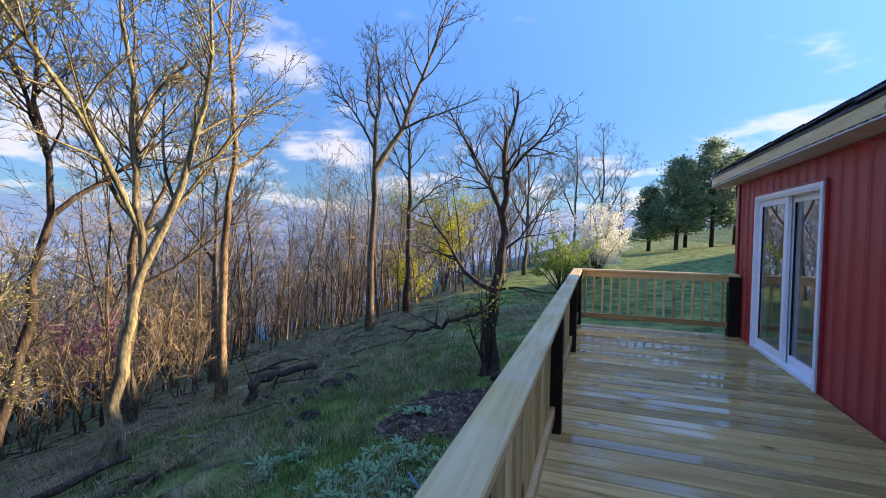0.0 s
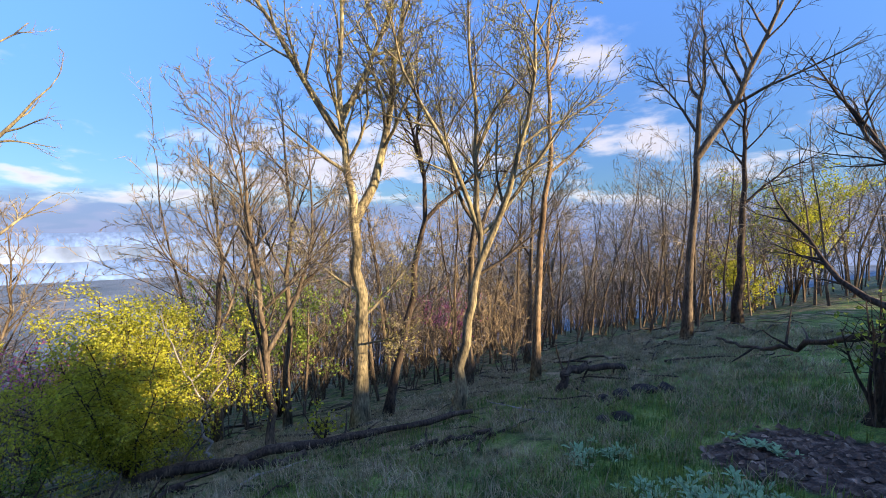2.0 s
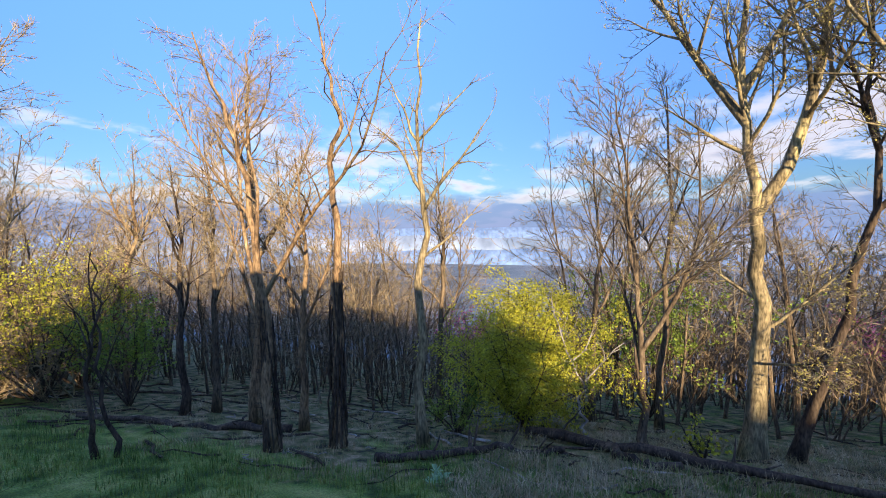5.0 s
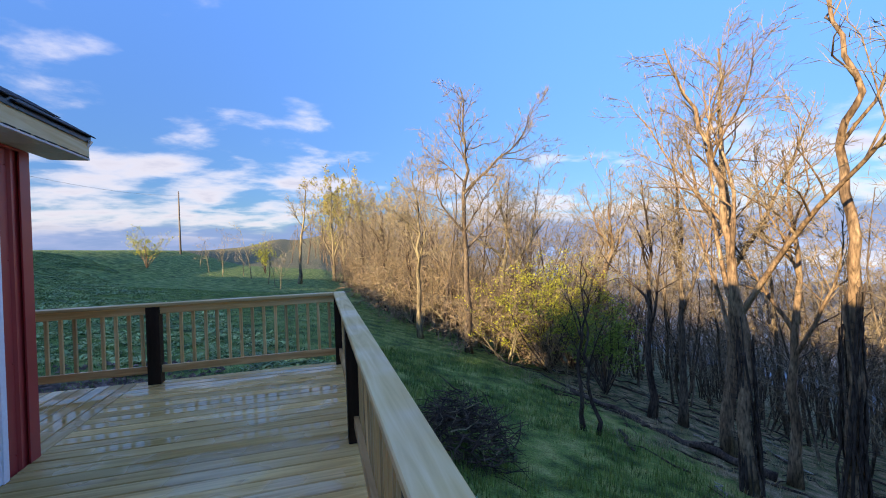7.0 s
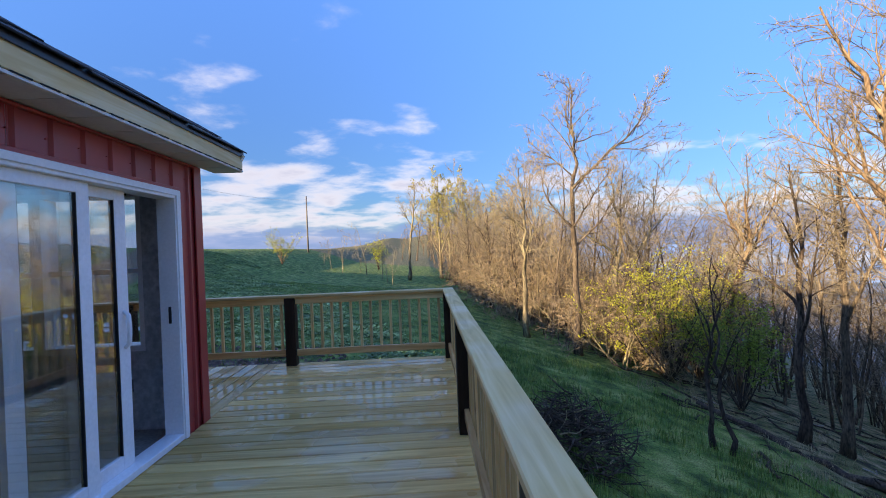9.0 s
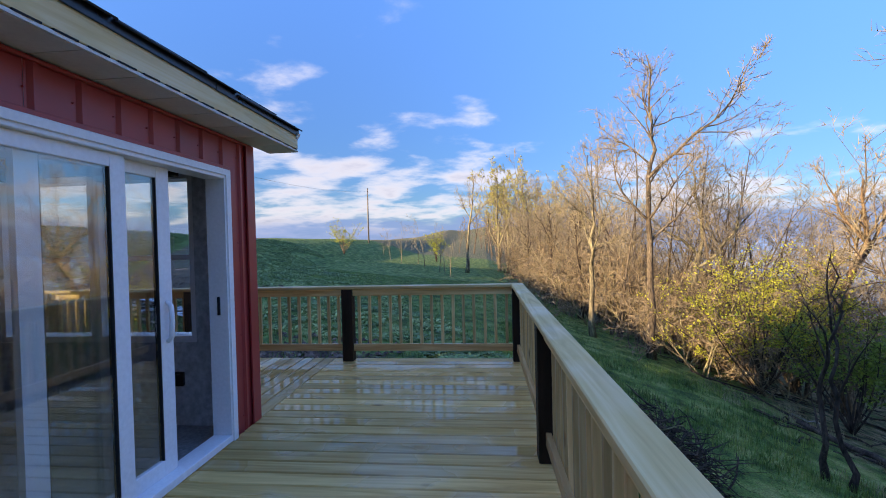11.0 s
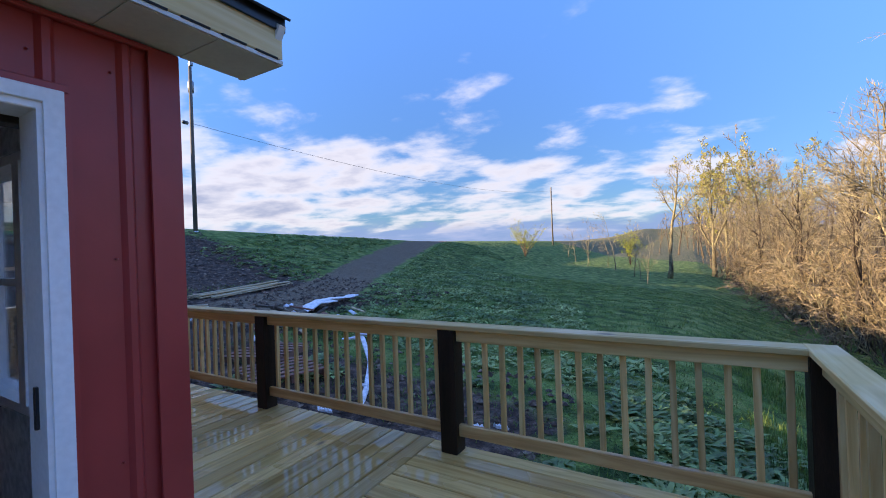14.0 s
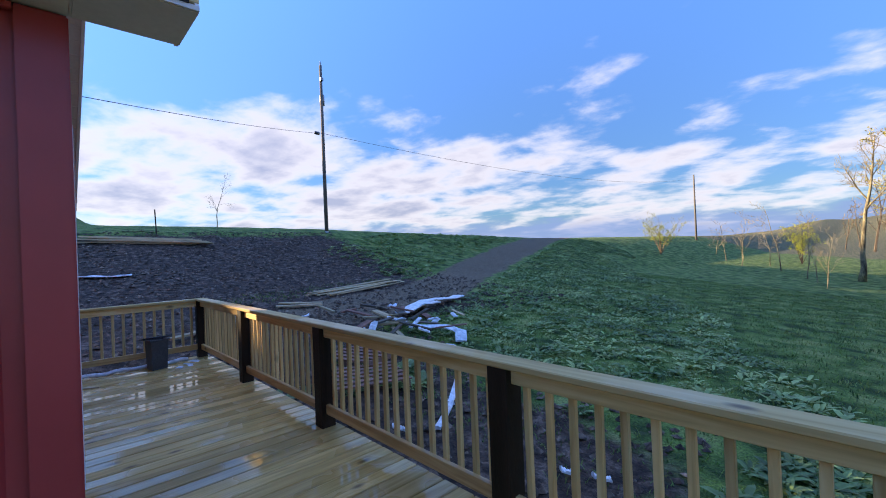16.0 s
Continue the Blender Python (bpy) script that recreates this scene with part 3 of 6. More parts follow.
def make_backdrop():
    """Ridges and mist far across the valley, with the haze painted into their colours."""
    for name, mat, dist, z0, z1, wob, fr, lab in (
            ("backdrop", FAR_RIDGE, 4300, -300, -30, 30, 2.2, "far ridge across the valley, tinted blue for haze"),
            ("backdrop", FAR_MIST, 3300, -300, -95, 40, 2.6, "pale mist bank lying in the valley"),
            ("backdrop", FAR_RIDGE, 2700, -300, -150, 40, 2.4, "low hills in the valley, tinted blue for haze")):
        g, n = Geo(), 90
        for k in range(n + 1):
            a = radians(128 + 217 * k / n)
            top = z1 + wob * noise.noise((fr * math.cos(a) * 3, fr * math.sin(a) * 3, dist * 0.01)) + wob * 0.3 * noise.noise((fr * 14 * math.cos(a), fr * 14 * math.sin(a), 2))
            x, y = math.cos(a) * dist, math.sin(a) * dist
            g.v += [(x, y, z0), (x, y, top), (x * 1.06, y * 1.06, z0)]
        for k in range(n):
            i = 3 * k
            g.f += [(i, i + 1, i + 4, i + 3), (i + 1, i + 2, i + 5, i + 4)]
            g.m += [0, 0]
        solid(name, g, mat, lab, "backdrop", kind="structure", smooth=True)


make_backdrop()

# ---- deck ----
WALL_X, WALL_Y0, WALL_Y1, EAST_X = 2.79, -3.53, 9.03, 9.0
DECK_X0, DECK_Y0, DECK_Y1, DECK_X1 = 0.325, -5.445, 8.83, 9.05
floor = thing("floor", (0, 0, 0), 0, "wet pressure-treated pine deck of long boards", "deck", kind="structure")
rng = random.Random(5)


def make_boards():
    pitch, w, h = 0.1455, 0.1375, 0.032
    # boards across the long deck
    g = Geo()
    g.bar((DECK_X0, 0, 0), (WALL_X - 0.012, 0, 0), w, h, 0.007)
    me = g.mesh("board", PINE_X)
    y = DECK_Y0 + pitch / 2
    while y < DECK_Y1:
        ob = part("board", me, None, floor)
        ob.location = (0, y, -h / 2 + rng.uniform(-0.0012, 0.0012))
        ob.rotation_euler = (rng.uniform(-0.006, 0.006), 0, rng.uniform(-0.0006, 0.0006))
        y += pitch
    # one board along the turn, then boards lengthwise to the house's end on the return
    g = Geo()
    g.bar((0, DECK_Y0, 0), (0, WALL_Y0 - 0.012, 0), w, h, 0.007)
    me = g.mesh("board", PINE_Y)
    x = WALL_X + 0.065
    while x < DECK_X1:
        ob = part("board", me, None, floor)
        ob.location = (x, 0, -h / 2 + rng.uniform(-0.0012, 0.0012))
        ob.rotation_euler = (0, rng.uniform(-0.006, 0.006), rng.uniform(-0.0006, 0.0006))
        x += pitch
    # rim joists and dark underside
    g = Geo()
    g.bar((DECK_X0 + 0.03, DECK_Y0 + 0.02, -0.155), (DECK_X0 + 0.03, DECK_Y1 - 0.02, -0.155), 0.038, 0.235)
    part("rim_joist", g, RAIL_Y, floor)
    g = Geo()
    g.bar((DECK_X0 + 0.05, DECK_Y0 + 0.03, -0.155), (DECK_X1 - 0.02, DECK_Y0 + 0.03, -0.155), 0.038, 0.235)
    part("rim_joist", g, RAIL_X, floor)
    g = Geo()
    g.bar((DECK_X1 - 0.03, DECK_Y0 + 0.06, -0.155), (DECK_X1 - 0.03, WALL_Y0, -0.155), 0.038, 0.235)
    part("rim_joist", g, RAIL_Y, floor)
    for px, py in [(0.42, -5.3), (0.42, -2.9), (0.42, -0.5), (0.42, 2.0), (0.42, 4.5), (0.42, 6.9), (0.42, 8.7), (2.6, -5.3), (4.7, -5.3), (6.8, -5.3), (8.95, -5.3)]:
        g = Geo()
        zb = float(land(px, py)) - 0.3
        g.bar((px, py, zb), (px, py, -0.27), 0.14, 0.14, 0.005)
        part("support_post", g, RAIL_Z, floor)


make_boards()

CAP_TOP, CAP_H, CAP_W = 0.96, 0.038, 0.146


def railing(name, axis, line, lo, hi, posts, inner, label, anchor=()):
    """A run of deck rail along x or y: cap, top and bottom rail between posts, balusters on the outer face."""
    r = thing(name, (0, 0, 0), 0, label, "railing", "deck railings")
    lng = RAIL_X if axis == 0 else RAIL_Y

    def p(a, off, z):
        return (a, line + off, z) if axis == 0 else (line + off, a, z)

    g = Geo()
    g.bar(p(lo, 0, CAP_TOP - CAP_H / 2), p(hi, 0, CAP_TOP - CAP_H / 2), CAP_W, CAP_H, 0.006)
    part("cap_rail", g, lng, r)
    pw = 0.138
    pg = Geo()
    top = CAP_TOP - CAP_H - 0.001
    pg.bar((0, 0, 0.002), (0, 0, top), pw, pw, 0.006)
    pme = pg.mesh("post", POST)
    for q in posts:
        ob = part("post", pme, None, r, "dark-stained square post")
        ob.location = p(q, 0.0, 0)
        ob.rotation_euler = (0, 0, rng.uniform(-0.01, 0.01))
    bg = Geo()
    bg.bar((0, 0, 0.135), (0, 0, top - 0.004), 0.035, 0.035, 0.004)
    bme = bg.mesh("baluster", RAIL_Z)
    ends = sorted([*posts, *anchor])
    for a, b in zip(ends[:-1], ends[1:]):
        s, e = a + pw / 2 + 0.001, b - pw / 2 - 0.001
        for nm, z in (("top_rail", 0.8775), ("bottom_rail", 0.1700)):
            g = Geo()
            g.bar(p(s, inner * 0.006, z), p(e, inner * 0.006, z), 0.038, 0.088, 0.004)
            part(nm, g, lng if nm == "top_rail" else (LOW_X if axis == 0 else LOW_Y), r)
        n = max(1, round((e - s) / 0.133))
        for k in range(n):
            ob = part("baluster", bme, None, r)
            ob.location = p(s + (k + 0.5) * (e - s) / n, inner * 0.006 - inner * 0.0375, 0)
            ob.rotation_euler = (rng.uniform(-0.008, 0.008), rng.uniform(-0.008, 0.008), rng.uniform(-0.04, 0.04))
    return r


LINE_W, LINE_S = 0.400, -5.342
railing("deck_railing", 1, LINE_W, -5.415, 8.80, [-5.342, -2.935, -0.467, 2.0, 4.47, 6.91, 8.74], 1, "long pine deck railing with dark posts and square balusters")
railing("deck_railing", 0, LINE_S, LINE_W + 0.0735, 9.02, [2.563, 4.712, 6.823, 8.945], 1, "pine deck railing overlooking the weedy field", (0.40,))
railing("deck_railing", 0, 8.735, LINE_W + 0.0735, WALL_X - 0.03, [2.69], -1, "short pine railing closing the deck beside the house wall", (0.40,))
railing("deck_railing", 1, 8.945, LINE_S + 0.0735, -3.60, [-3.66], -1, "short pine railing at the end of the side deck", (-5.342,))

# ---- house ----
SOFFIT_Z, EAVE_X, EAVE_XE, RAKE_Y0, RAKE_Y1 = 2.36, 2.51, 9.28, -3.84, 9.43
RIDGE_X, SLOPE = (2.51 + 9.28) / 2, 0.62
DOORS = [(-3.14, -1.26), (6.235, 8.115)]
DOOR_TOP = 2.09
THICK = 0.14
WIN = (3.24, 5.10, 0.70, 2.14)      # window of the end wall: x from, to, z from, to
EAST_WIN = [(1.40, 1.62, 1.2, 2.05), (3.4, 4.6, 0.9, 2.05), (-2.6, -1.5, 0.9, 2.05)]


def wall_cells(u0, u1, z0, z1, holes):
    """Splits a wall into rectangles that leave the holes free."""
    us = sorted({u0, u1, *[h[0] for h in holes], *[h[1] for h in holes]})
    out = []
    for a, b in zip(us[:-1], us[1:]):
        m, z = (a + b) / 2, z0
        for h in sorted([h for h in holes if h[0] < m < h[1]], key=lambda k: k[2]):
            if h[2] > z:
                out.append((a, b, z, h[2]))
            z = h[3]
        if z < z1:
            out.append((a, b, z, z1))
    return out


def wall(name, axis, pos, thick, u0, u1, z0, z1, holes, mat, label):
    g = Geo()
    for a, b, c, d in wall_cells(u0, u1, z0, z1, holes):
        if axis == 0:
            g.box((pos, a, c), (pos + thick, b, d))
        else:
            g.box((a, pos, c), (b, pos + thick, d))
    return solid(name, g, mat, label, "wall", kind="structure")


door_holes = [(a, b, 0.0, DOOR_TOP) for a, b in DOORS]
wall_west = wall("wall_west", 0, WALL_X + 0.012, THICK, WALL_Y0 + 0.02, WALL_Y1 - 0.02, -0.3, SOFFIT_Z, door_holes, DRYWALL, "house wall clad in red ribbed steel siding")
wall_south = wall("wall_south", 1, WALL_Y0 + 0.012, THICK, WALL_X + THICK + 0.014, EAST_X - 0.016, -0.3, SOFFIT_Z, [(WIN[0], WIN[1], WIN[2], WIN[3])], DRYWALL, "end wall of the house clad in red ribbed steel")
wall_north = wall("wall_north", 1, WALL_Y1 - THICK - 0.012, THICK, WALL_X + THICK + 0.014, EAST_X - 0.016, -0.3, SOFFIT_Z, [], DRYWALL, "far end wall of the house in red steel")
wall_east = wall("wall_east", 0, EAST_X - THICK - 0.012, THICK, WALL_Y0 + 0.16, WALL_Y1 - 0.16, -0.3, SOFFIT_Z, EAST_WIN, DRYWALL, "back wall of the house in red steel")


def siding(parent, axis, face, out, u0, u1, z0, z1, holes, first):
    """Ribbed steel sheets, 0.915 m wide, with a rib every 0.229 m, cut round the openings."""
    u, k = u0, 0
    while u < u1 - 0.01:
        e = min(u1, u + 0.9144)
        brk = {u, e}
        prof = {}
        r = first + math.ceil((u - first) / 0.2286) * 0.2286
        while r < e + 0.05:
            for du, hh in ((-0.026, 0.0), (-0.011, 0.019), (0.011, 0.019), (0.026, 0.0)):
                if u < r + du < e:
                    prof[r + du] = hh
                    brk.add(r + du)
            r += 0.2286
        for h in holes:
            for q in h[:2]:
                if u < q < e:
                    brk.add(q)
        bs = sorted(brk)
        hs = []
        keys = sorted(prof)
        for b in bs:
            hs.append(prof[b] if b in prof else (float(np.interp(b, keys, [prof[q] for q in keys])) if keys else 0.0))
        g = Geo()
        for (a, ha), (b, hb) in zip(zip(bs[:-1], hs[:-1]), zip(bs[1:], hs[1:])):
            for _, _, c, d in wall_cells(a, b, z0, z1, [(a, b, h[2], h[3]) for h in holes if h[0] < (a + b) / 2 < h[1]]):
                base = 0.002 * (k % 2)
                if axis == 0:
                    q = [(face + out * (ha + base), a, c), (face + out * (hb + base), b, c), (face + out * (hb + base), b, d), (face + out * (ha + base), a, d)]
                else:
                    q = [(a, face + out * (ha + base), c), (b, face + out * (hb + base), c), (b, face + out * (hb + base), d), (a, face + out * (ha + base), d)]
                g.add(q, [(0, 1, 2, 3)])
        part("siding_panel", g, SIDING, parent)
        u, k = e, k + 1


siding(wall_west, 0, WALL_X + 0.008, -1, WALL_Y0, WALL_Y1, -0.03, SOFFIT_Z, [(a - 0.004, b + 0.004, -0.1, DOOR_TOP + 0.004) for a, b in DOORS], -3.34)
siding(wall_south, 1, WALL_Y0 + 0.008, -1, WALL_X, EAST_X, -0.03, 2.6, [(WIN[0], WIN[1], WIN[2], WIN[3])], 2.99)
siding(wall_north, 1, WALL_Y1 - 0.008, 1, WALL_X, EAST_X, -0.3, 2.6, [], 2.99)
siding(wall_east, 0, EAST_X - 0.008, 1, WALL_Y0, WALL_Y1, -0.3, SOFFIT_Z, EAST_WIN, -3.34)


def house_trim():
    # corner trims, a flat angle with a folded lip
    for cx, cy, sx, sy in ((WALL_X, WALL_Y0, 1, 1), (WALL_X, WALL_Y1, 1, -1)):
        g = Geo()
        t = 0.007
        g.box((cx - t - 0.012, min(cy, cy + sy * 0.115), -0.03), (cx - t + 0.0, max(cy, cy + sy * 0.115), SOFFIT_Z), 0.003)
        g.box((cx - t, min(cy - sy * t, cy - sy * (t - 0.010)), -0.03), (cx + 0.115, max(cy - sy * t, cy - sy * (t - 0.010)), SOFFIT_Z + (0.0)), 0.003)
        part("corner_trim", g, SIDING, wall_west)
    # header trim under the soffit and sill flashing at the deck
    g = Geo()
    g.box((WALL_X - 0.024, WALL_Y0 + 0.118, SOFFIT_Z - 0.02), (WALL_X + 0.002, WALL_Y1 - 0.118, SOFFIT_Z - 0.001), 0.003)
    part("header_trim", g, SIDING, wall_west)
    for a, b in DOORS:
        g = Geo()
        g.box((WALL_X - 0.026, a - 0.02, DOOR_TOP + 0.004), (WALL_X + 0.004, b + 0.02, DOOR_TOP + 0.032), 0.003)
        for y in (a - 0.018, b + 0.018):
            g.box((WALL_X - 0.024, y - 0.008, 0.0), (WALL_X + 0.004, y + 0.008, DOOR_TOP + 0.003), 0.003)
        part("door_trim", g, SIDING, wall_west)
    # screw heads beside the ribs
    g = Geo()
    y = -3.34
    while y < 8.9:
        for z in (0.12, 0.78, 1.53, 2.22):
            yy = y + 0.045
            if any(a - 0.05 < yy < b + 0.05 for a, b in DOORS) and z < DOOR_TOP + 0.05:
                continue
            g.tube([(WALL_X + 0.006, yy, z), (WALL_X - 0.002, yy, z), (WALL_X - 0.005, yy, z)], [0.005, 0.0045, 0.003], 6)
        y += 0.2286
    ob = part("screws", g, SIDING, wall_west)
    tagged(ob, kind="stuff")


house_trim()


def roof():
    r = thing("roof", (0, 0, 0), 0, "low gable roof of black shingles with raw pine fascia", "roof", kind="structure")
    rise = (RIDGE_X - EAVE_X) * SLOPE
    zt = 2.56
    g = Geo()
    for x0, x1 in ((EAVE_X, RIDGE_X), (EAVE_XE, RIDGE_X)):
        v = []
        for y in (RAKE_Y0, RAKE_Y1):
            v += [(x0, y, zt), (x1, y, zt + rise), (x1, y, zt + rise - 0.05), (x0, y, zt - 0.02)]
        g.add(v, [(0, 1, 5, 4), (3, 7, 6, 2), (0, 4, 7, 3), (0, 3, 2, 1), (4, 5, 6, 7), (1, 2, 6, 5)])
    part("roof_deck", g, SHINGLE, r)
    # eave fascia, drip edge, soffit
    for x, s in ((EAVE_X, 1), (EAVE_XE, -1)):
        g = Geo()
        g.box((min(x, x + s * 0.036), RAKE_Y0, 2.392), (max(x, x + s * 0.036), RAKE_Y1, 2.528), 0.004)
        part("fascia_board", g, FASCIA, r, "raw knotty pine fascia board")
        g = Geo()
        g.box((min(x - s * 0.012, x - s * 0.002), RAKE_Y0 - 0.012, 2.513), (max(x - s * 0.012, x - s * 0.002), -2.62, 2.585), 0.003)
        g.box((min(x - s * 0.012, x - s * 0.002), -2.612, 2.515), (max(x - s * 0.012, x - s * 0.002), 0.42, 2.586), 0.003)
        g.box((min(x - s * 0.012, x - s * 0.002), 0.428, 2.513), (max(x - s * 0.012, x - s * 0.002), 3.46, 2.585), 0.003)
        g.box((min(x - s * 0.012, x - s * 0.002), 3.468, 2.515), (max(x - s * 0.012, x - s * 0.002), RAKE_Y1 + 0.012, 2.586), 0.003)
        part("drip_edge", g, BLACK, r, "black metal drip edge")
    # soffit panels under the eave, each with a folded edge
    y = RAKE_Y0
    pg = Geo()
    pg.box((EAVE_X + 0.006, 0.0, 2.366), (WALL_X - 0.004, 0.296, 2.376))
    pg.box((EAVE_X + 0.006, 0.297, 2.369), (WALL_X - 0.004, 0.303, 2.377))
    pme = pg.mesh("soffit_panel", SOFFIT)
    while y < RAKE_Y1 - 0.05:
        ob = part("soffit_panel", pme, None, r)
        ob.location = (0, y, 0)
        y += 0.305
    g = Geo()
    g.box((EAVE_X - 0.004, RAKE_Y0, 2.368), (EAVE_X + 0.004, RAKE_Y1, 2.384))
    part("soffit_channel", g, SOFFIT, r)
    sg = Geo()
    sg.box((EAVE_X - 0.008, 0, 2.383), (EAVE_X + 0.01, 0.105, 2.392))
    sme = sg.mesh("vent_slot", DARK)
    y = RAKE_Y0 + 0.03
    while y < RAKE_Y1 - 0.2:
        ob = part("vent_slot", sme, None, r)
        ob.location = (0, y, 0)
        y += 0.152
    # end overhang: fascia and soffit following the slope, closed box at the eave
    for y0, y1, s in ((RAKE_Y0, WALL_Y0, 1), (RAKE_Y1, WALL_Y1, -1)):
        for x0, xr in ((EAVE_X, RIDGE_X), (EAVE_XE, RIDGE_X)):
            g = Geo()
            a, b = (x0, y0 + s * 0.018, zt - 0.085), (xr, y0 + s * 0.018, zt + rise - 0.085)
            g.bar(a, b, 0.034, 0.125, 0.004)
            part("rake_board", g, VINYL, r)
            n = 22
            for k in range(n):
                xa, xb = x0 + (xr - x0) * k / n, x0 + (xr - x0) * (k + 0.93) / n
                za, zb = zt - 0.145 + rise * k / n, zt - 0.145 + rise * (k + 0.93) / n
                g = Geo()
                ya, yb = y0 + s * 0.036, y1
                v = [(xa, ya, za), (xb, ya, zb), (xb, yb, zb), (xa, yb, za), (xa, ya, za + 0.012), (xb, ya, zb + 0.012), (xb, yb, zb + 0.012), (xa, yb, za + 0.012)]
                g.add(v, [(0, 1, 2, 3), (7, 6, 5, 4), (0, 4, 5, 1), (2, 6, 7, 3), (0, 3, 7, 4), (1, 5, 6, 2)])
                part("rake_soffit", g, SOFFIT, r)
        g = Geo()
        g.box((EAVE_X + 0.002, min(y0, y0 + s * 0.012), 2.372), (EAVE_X + 0.30, max(y0, y0 + s * 0.012), 2.50))
        part("eave_return", g, VINYL, r)
    # gable walls above the plate
    for y0, y1 in ((WALL_Y0 + 0.002, WALL_Y0 + 0.1), (WALL_Y1 - 0.1, WALL_Y1 - 0.002)):
        g = Geo()
        zr = SOFFIT_Z + 0.03 + (RIDGE_X - WALL_X) * SLOPE
        v = [(WALL_X + 0.02, y0, SOFFIT_Z + 0.24), (EAST_X - 0.02, y0, SOFFIT_Z + 0.24), (RIDGE_X, y0, zr + 0.1), (WALL_X + 0.02, y1, SOFFIT_Z + 0.24), (EAST_X - 0.02, y1, SOFFIT_Z + 0.24), (RIDGE_X, y1, zr + 0.1)]
        g.add(v, [(0, 1, 2), (5, 4, 3), (0, 3, 4, 1), (1, 4, 5, 2), (2, 5, 3, 0)])
        part("gable", g, SIDING, r)
    # first courses of shingles, each strip lifted a little at one end
    sg = Geo()
    for k in range(3):
        u0 = k * 0.335
        sg.bar((u0, 0.10, 0), (u0 + 0.325, 0.10, 0.0), 0.26, 0.011, 0.002)
    # local x runs along the eave, local y up the slope
    sme = sg.mesh("shingle", SHINGLE)
    ang = math.atan(SLOPE)
    for row in range(3):
        y = RAKE_Y0 - 0.015 + (row % 2) * 0.335
        while y < RAKE_Y1 - 0.98:
            ob = part("shingle", sme, None, r)
            d = -0.022 + row * 0.145
            x, z = EAVE_X + d * math.cos(ang), zt + 0.030 + d * math.sin(ang) + row * 0.006
            ob.matrix_local = Matrix.Translation((x, y, z)) @ Matrix(((0, math.cos(ang), -math.sin(ang), 0), (1, 0, 0, 0), (0, math.sin(ang), math.cos(ang), 0), (0, 0, 0, 1))) @ Matrix.Rotation(rng.uniform(0.010, 0.020), 4, "Y")
            y += 1.005
    return r


roof()


def ceilings():
    g = Geo()
    g.box((WALL_X + THICK, WALL_Y0 + 0.15, 2.30), (EAST_X - THICK, WALL_Y1 - 0.15, 2.35))
    solid("ceiling", g, DRYWALL, "grey unpainted plasterboard ceiling", "ceiling", kind="structure")
    g = Geo()
    g.box((WALL_X + 0.02, WALL_Y0 + 0.02, -0.2), (EAST_X - 0.02, WALL_Y1 - 0.02, -0.01))
    solid("floor_inside", g, SUBFLOOR, "bare grey subfloor inside the house", "floor", kind="structure")
    # a partition that closes the near room
    g = Geo()
    g.box((WALL_X + THICK + 0.01, 1.9, 0.0), (7.0, 2.0, 2.3))
    solid("wall_inside", g, DRYWALL, "grey plasterboard partition", "wall", kind="structure")
    g = Geo()
    for x in (3.4, 4.9, 6.4):
        g.bar((x, -3.38, 2.2), (x, 1.88, 2.2), 0.09, 0.19)
    solid("ceiling_beam", g, STUD, "dark rough ceiling beams in the room", "beam", kind="structure")


ceilings()


def panel(parent, name, x, y0, y1, z0, z1, stile=0.075, handle=False):
    """A sash of the sliding door: frame bars and a pane."""
    pn = part(name, (lambda g: (g.box((x - 0.018, y0, z0), (x + 0.018, y0 + stile, z1), 0.004), g.box((x - 0.018, y1 - stile, z0), (x + 0.018, y1, z1), 0.004),
                                g.box((x - 0.017, y0 + stile, z0), (x + 0.017, y1 - stile, z0 + 0.10), 0.004), g.box((x - 0.017, y0 + stile, z1 - 0.075), (x + 0.017, y1 - stile, z1), 0.004), g)[-1])(Geo()), VINYL, parent)
    g = Geo()
    g.box((x - 0.006, y0 + stile - 0.004, z0 + 0.096), (x + 0.006, y1 - stile + 0.004, z1 - 0.071))
    pane = part("pane", g, GLASS, pn, "clear reflecting glass pane")
    pane.visible_shadow = False
    g = Geo()
    for a, b in ((y0 + stile - 0.001, y0 + stile + 0.008), (y1 - stile - 0.008, y1 - stile + 0.001)):
        g.box((x - 0.0155, a, z0 + 0.1), (x + 0.0155, b, z1 - 0.075))
    part("gasket", g, DARK, pn)
    if handle:
        hy = y0 + stile / 2
        g = Geo()
        g.tube([(x - 0.02, hy, 0.90), (x - 0.05, hy, 0.93), (x - 0.055, hy, 1.03), (x - 0.05, hy, 1.13), (x - 0.02, hy, 1.16)], [0.014, 0.016, 0.016, 0.016, 0.014], 8)
        part("handle", g, VINYL, pn, "white looped pull handle", smooth=True)
    return pn


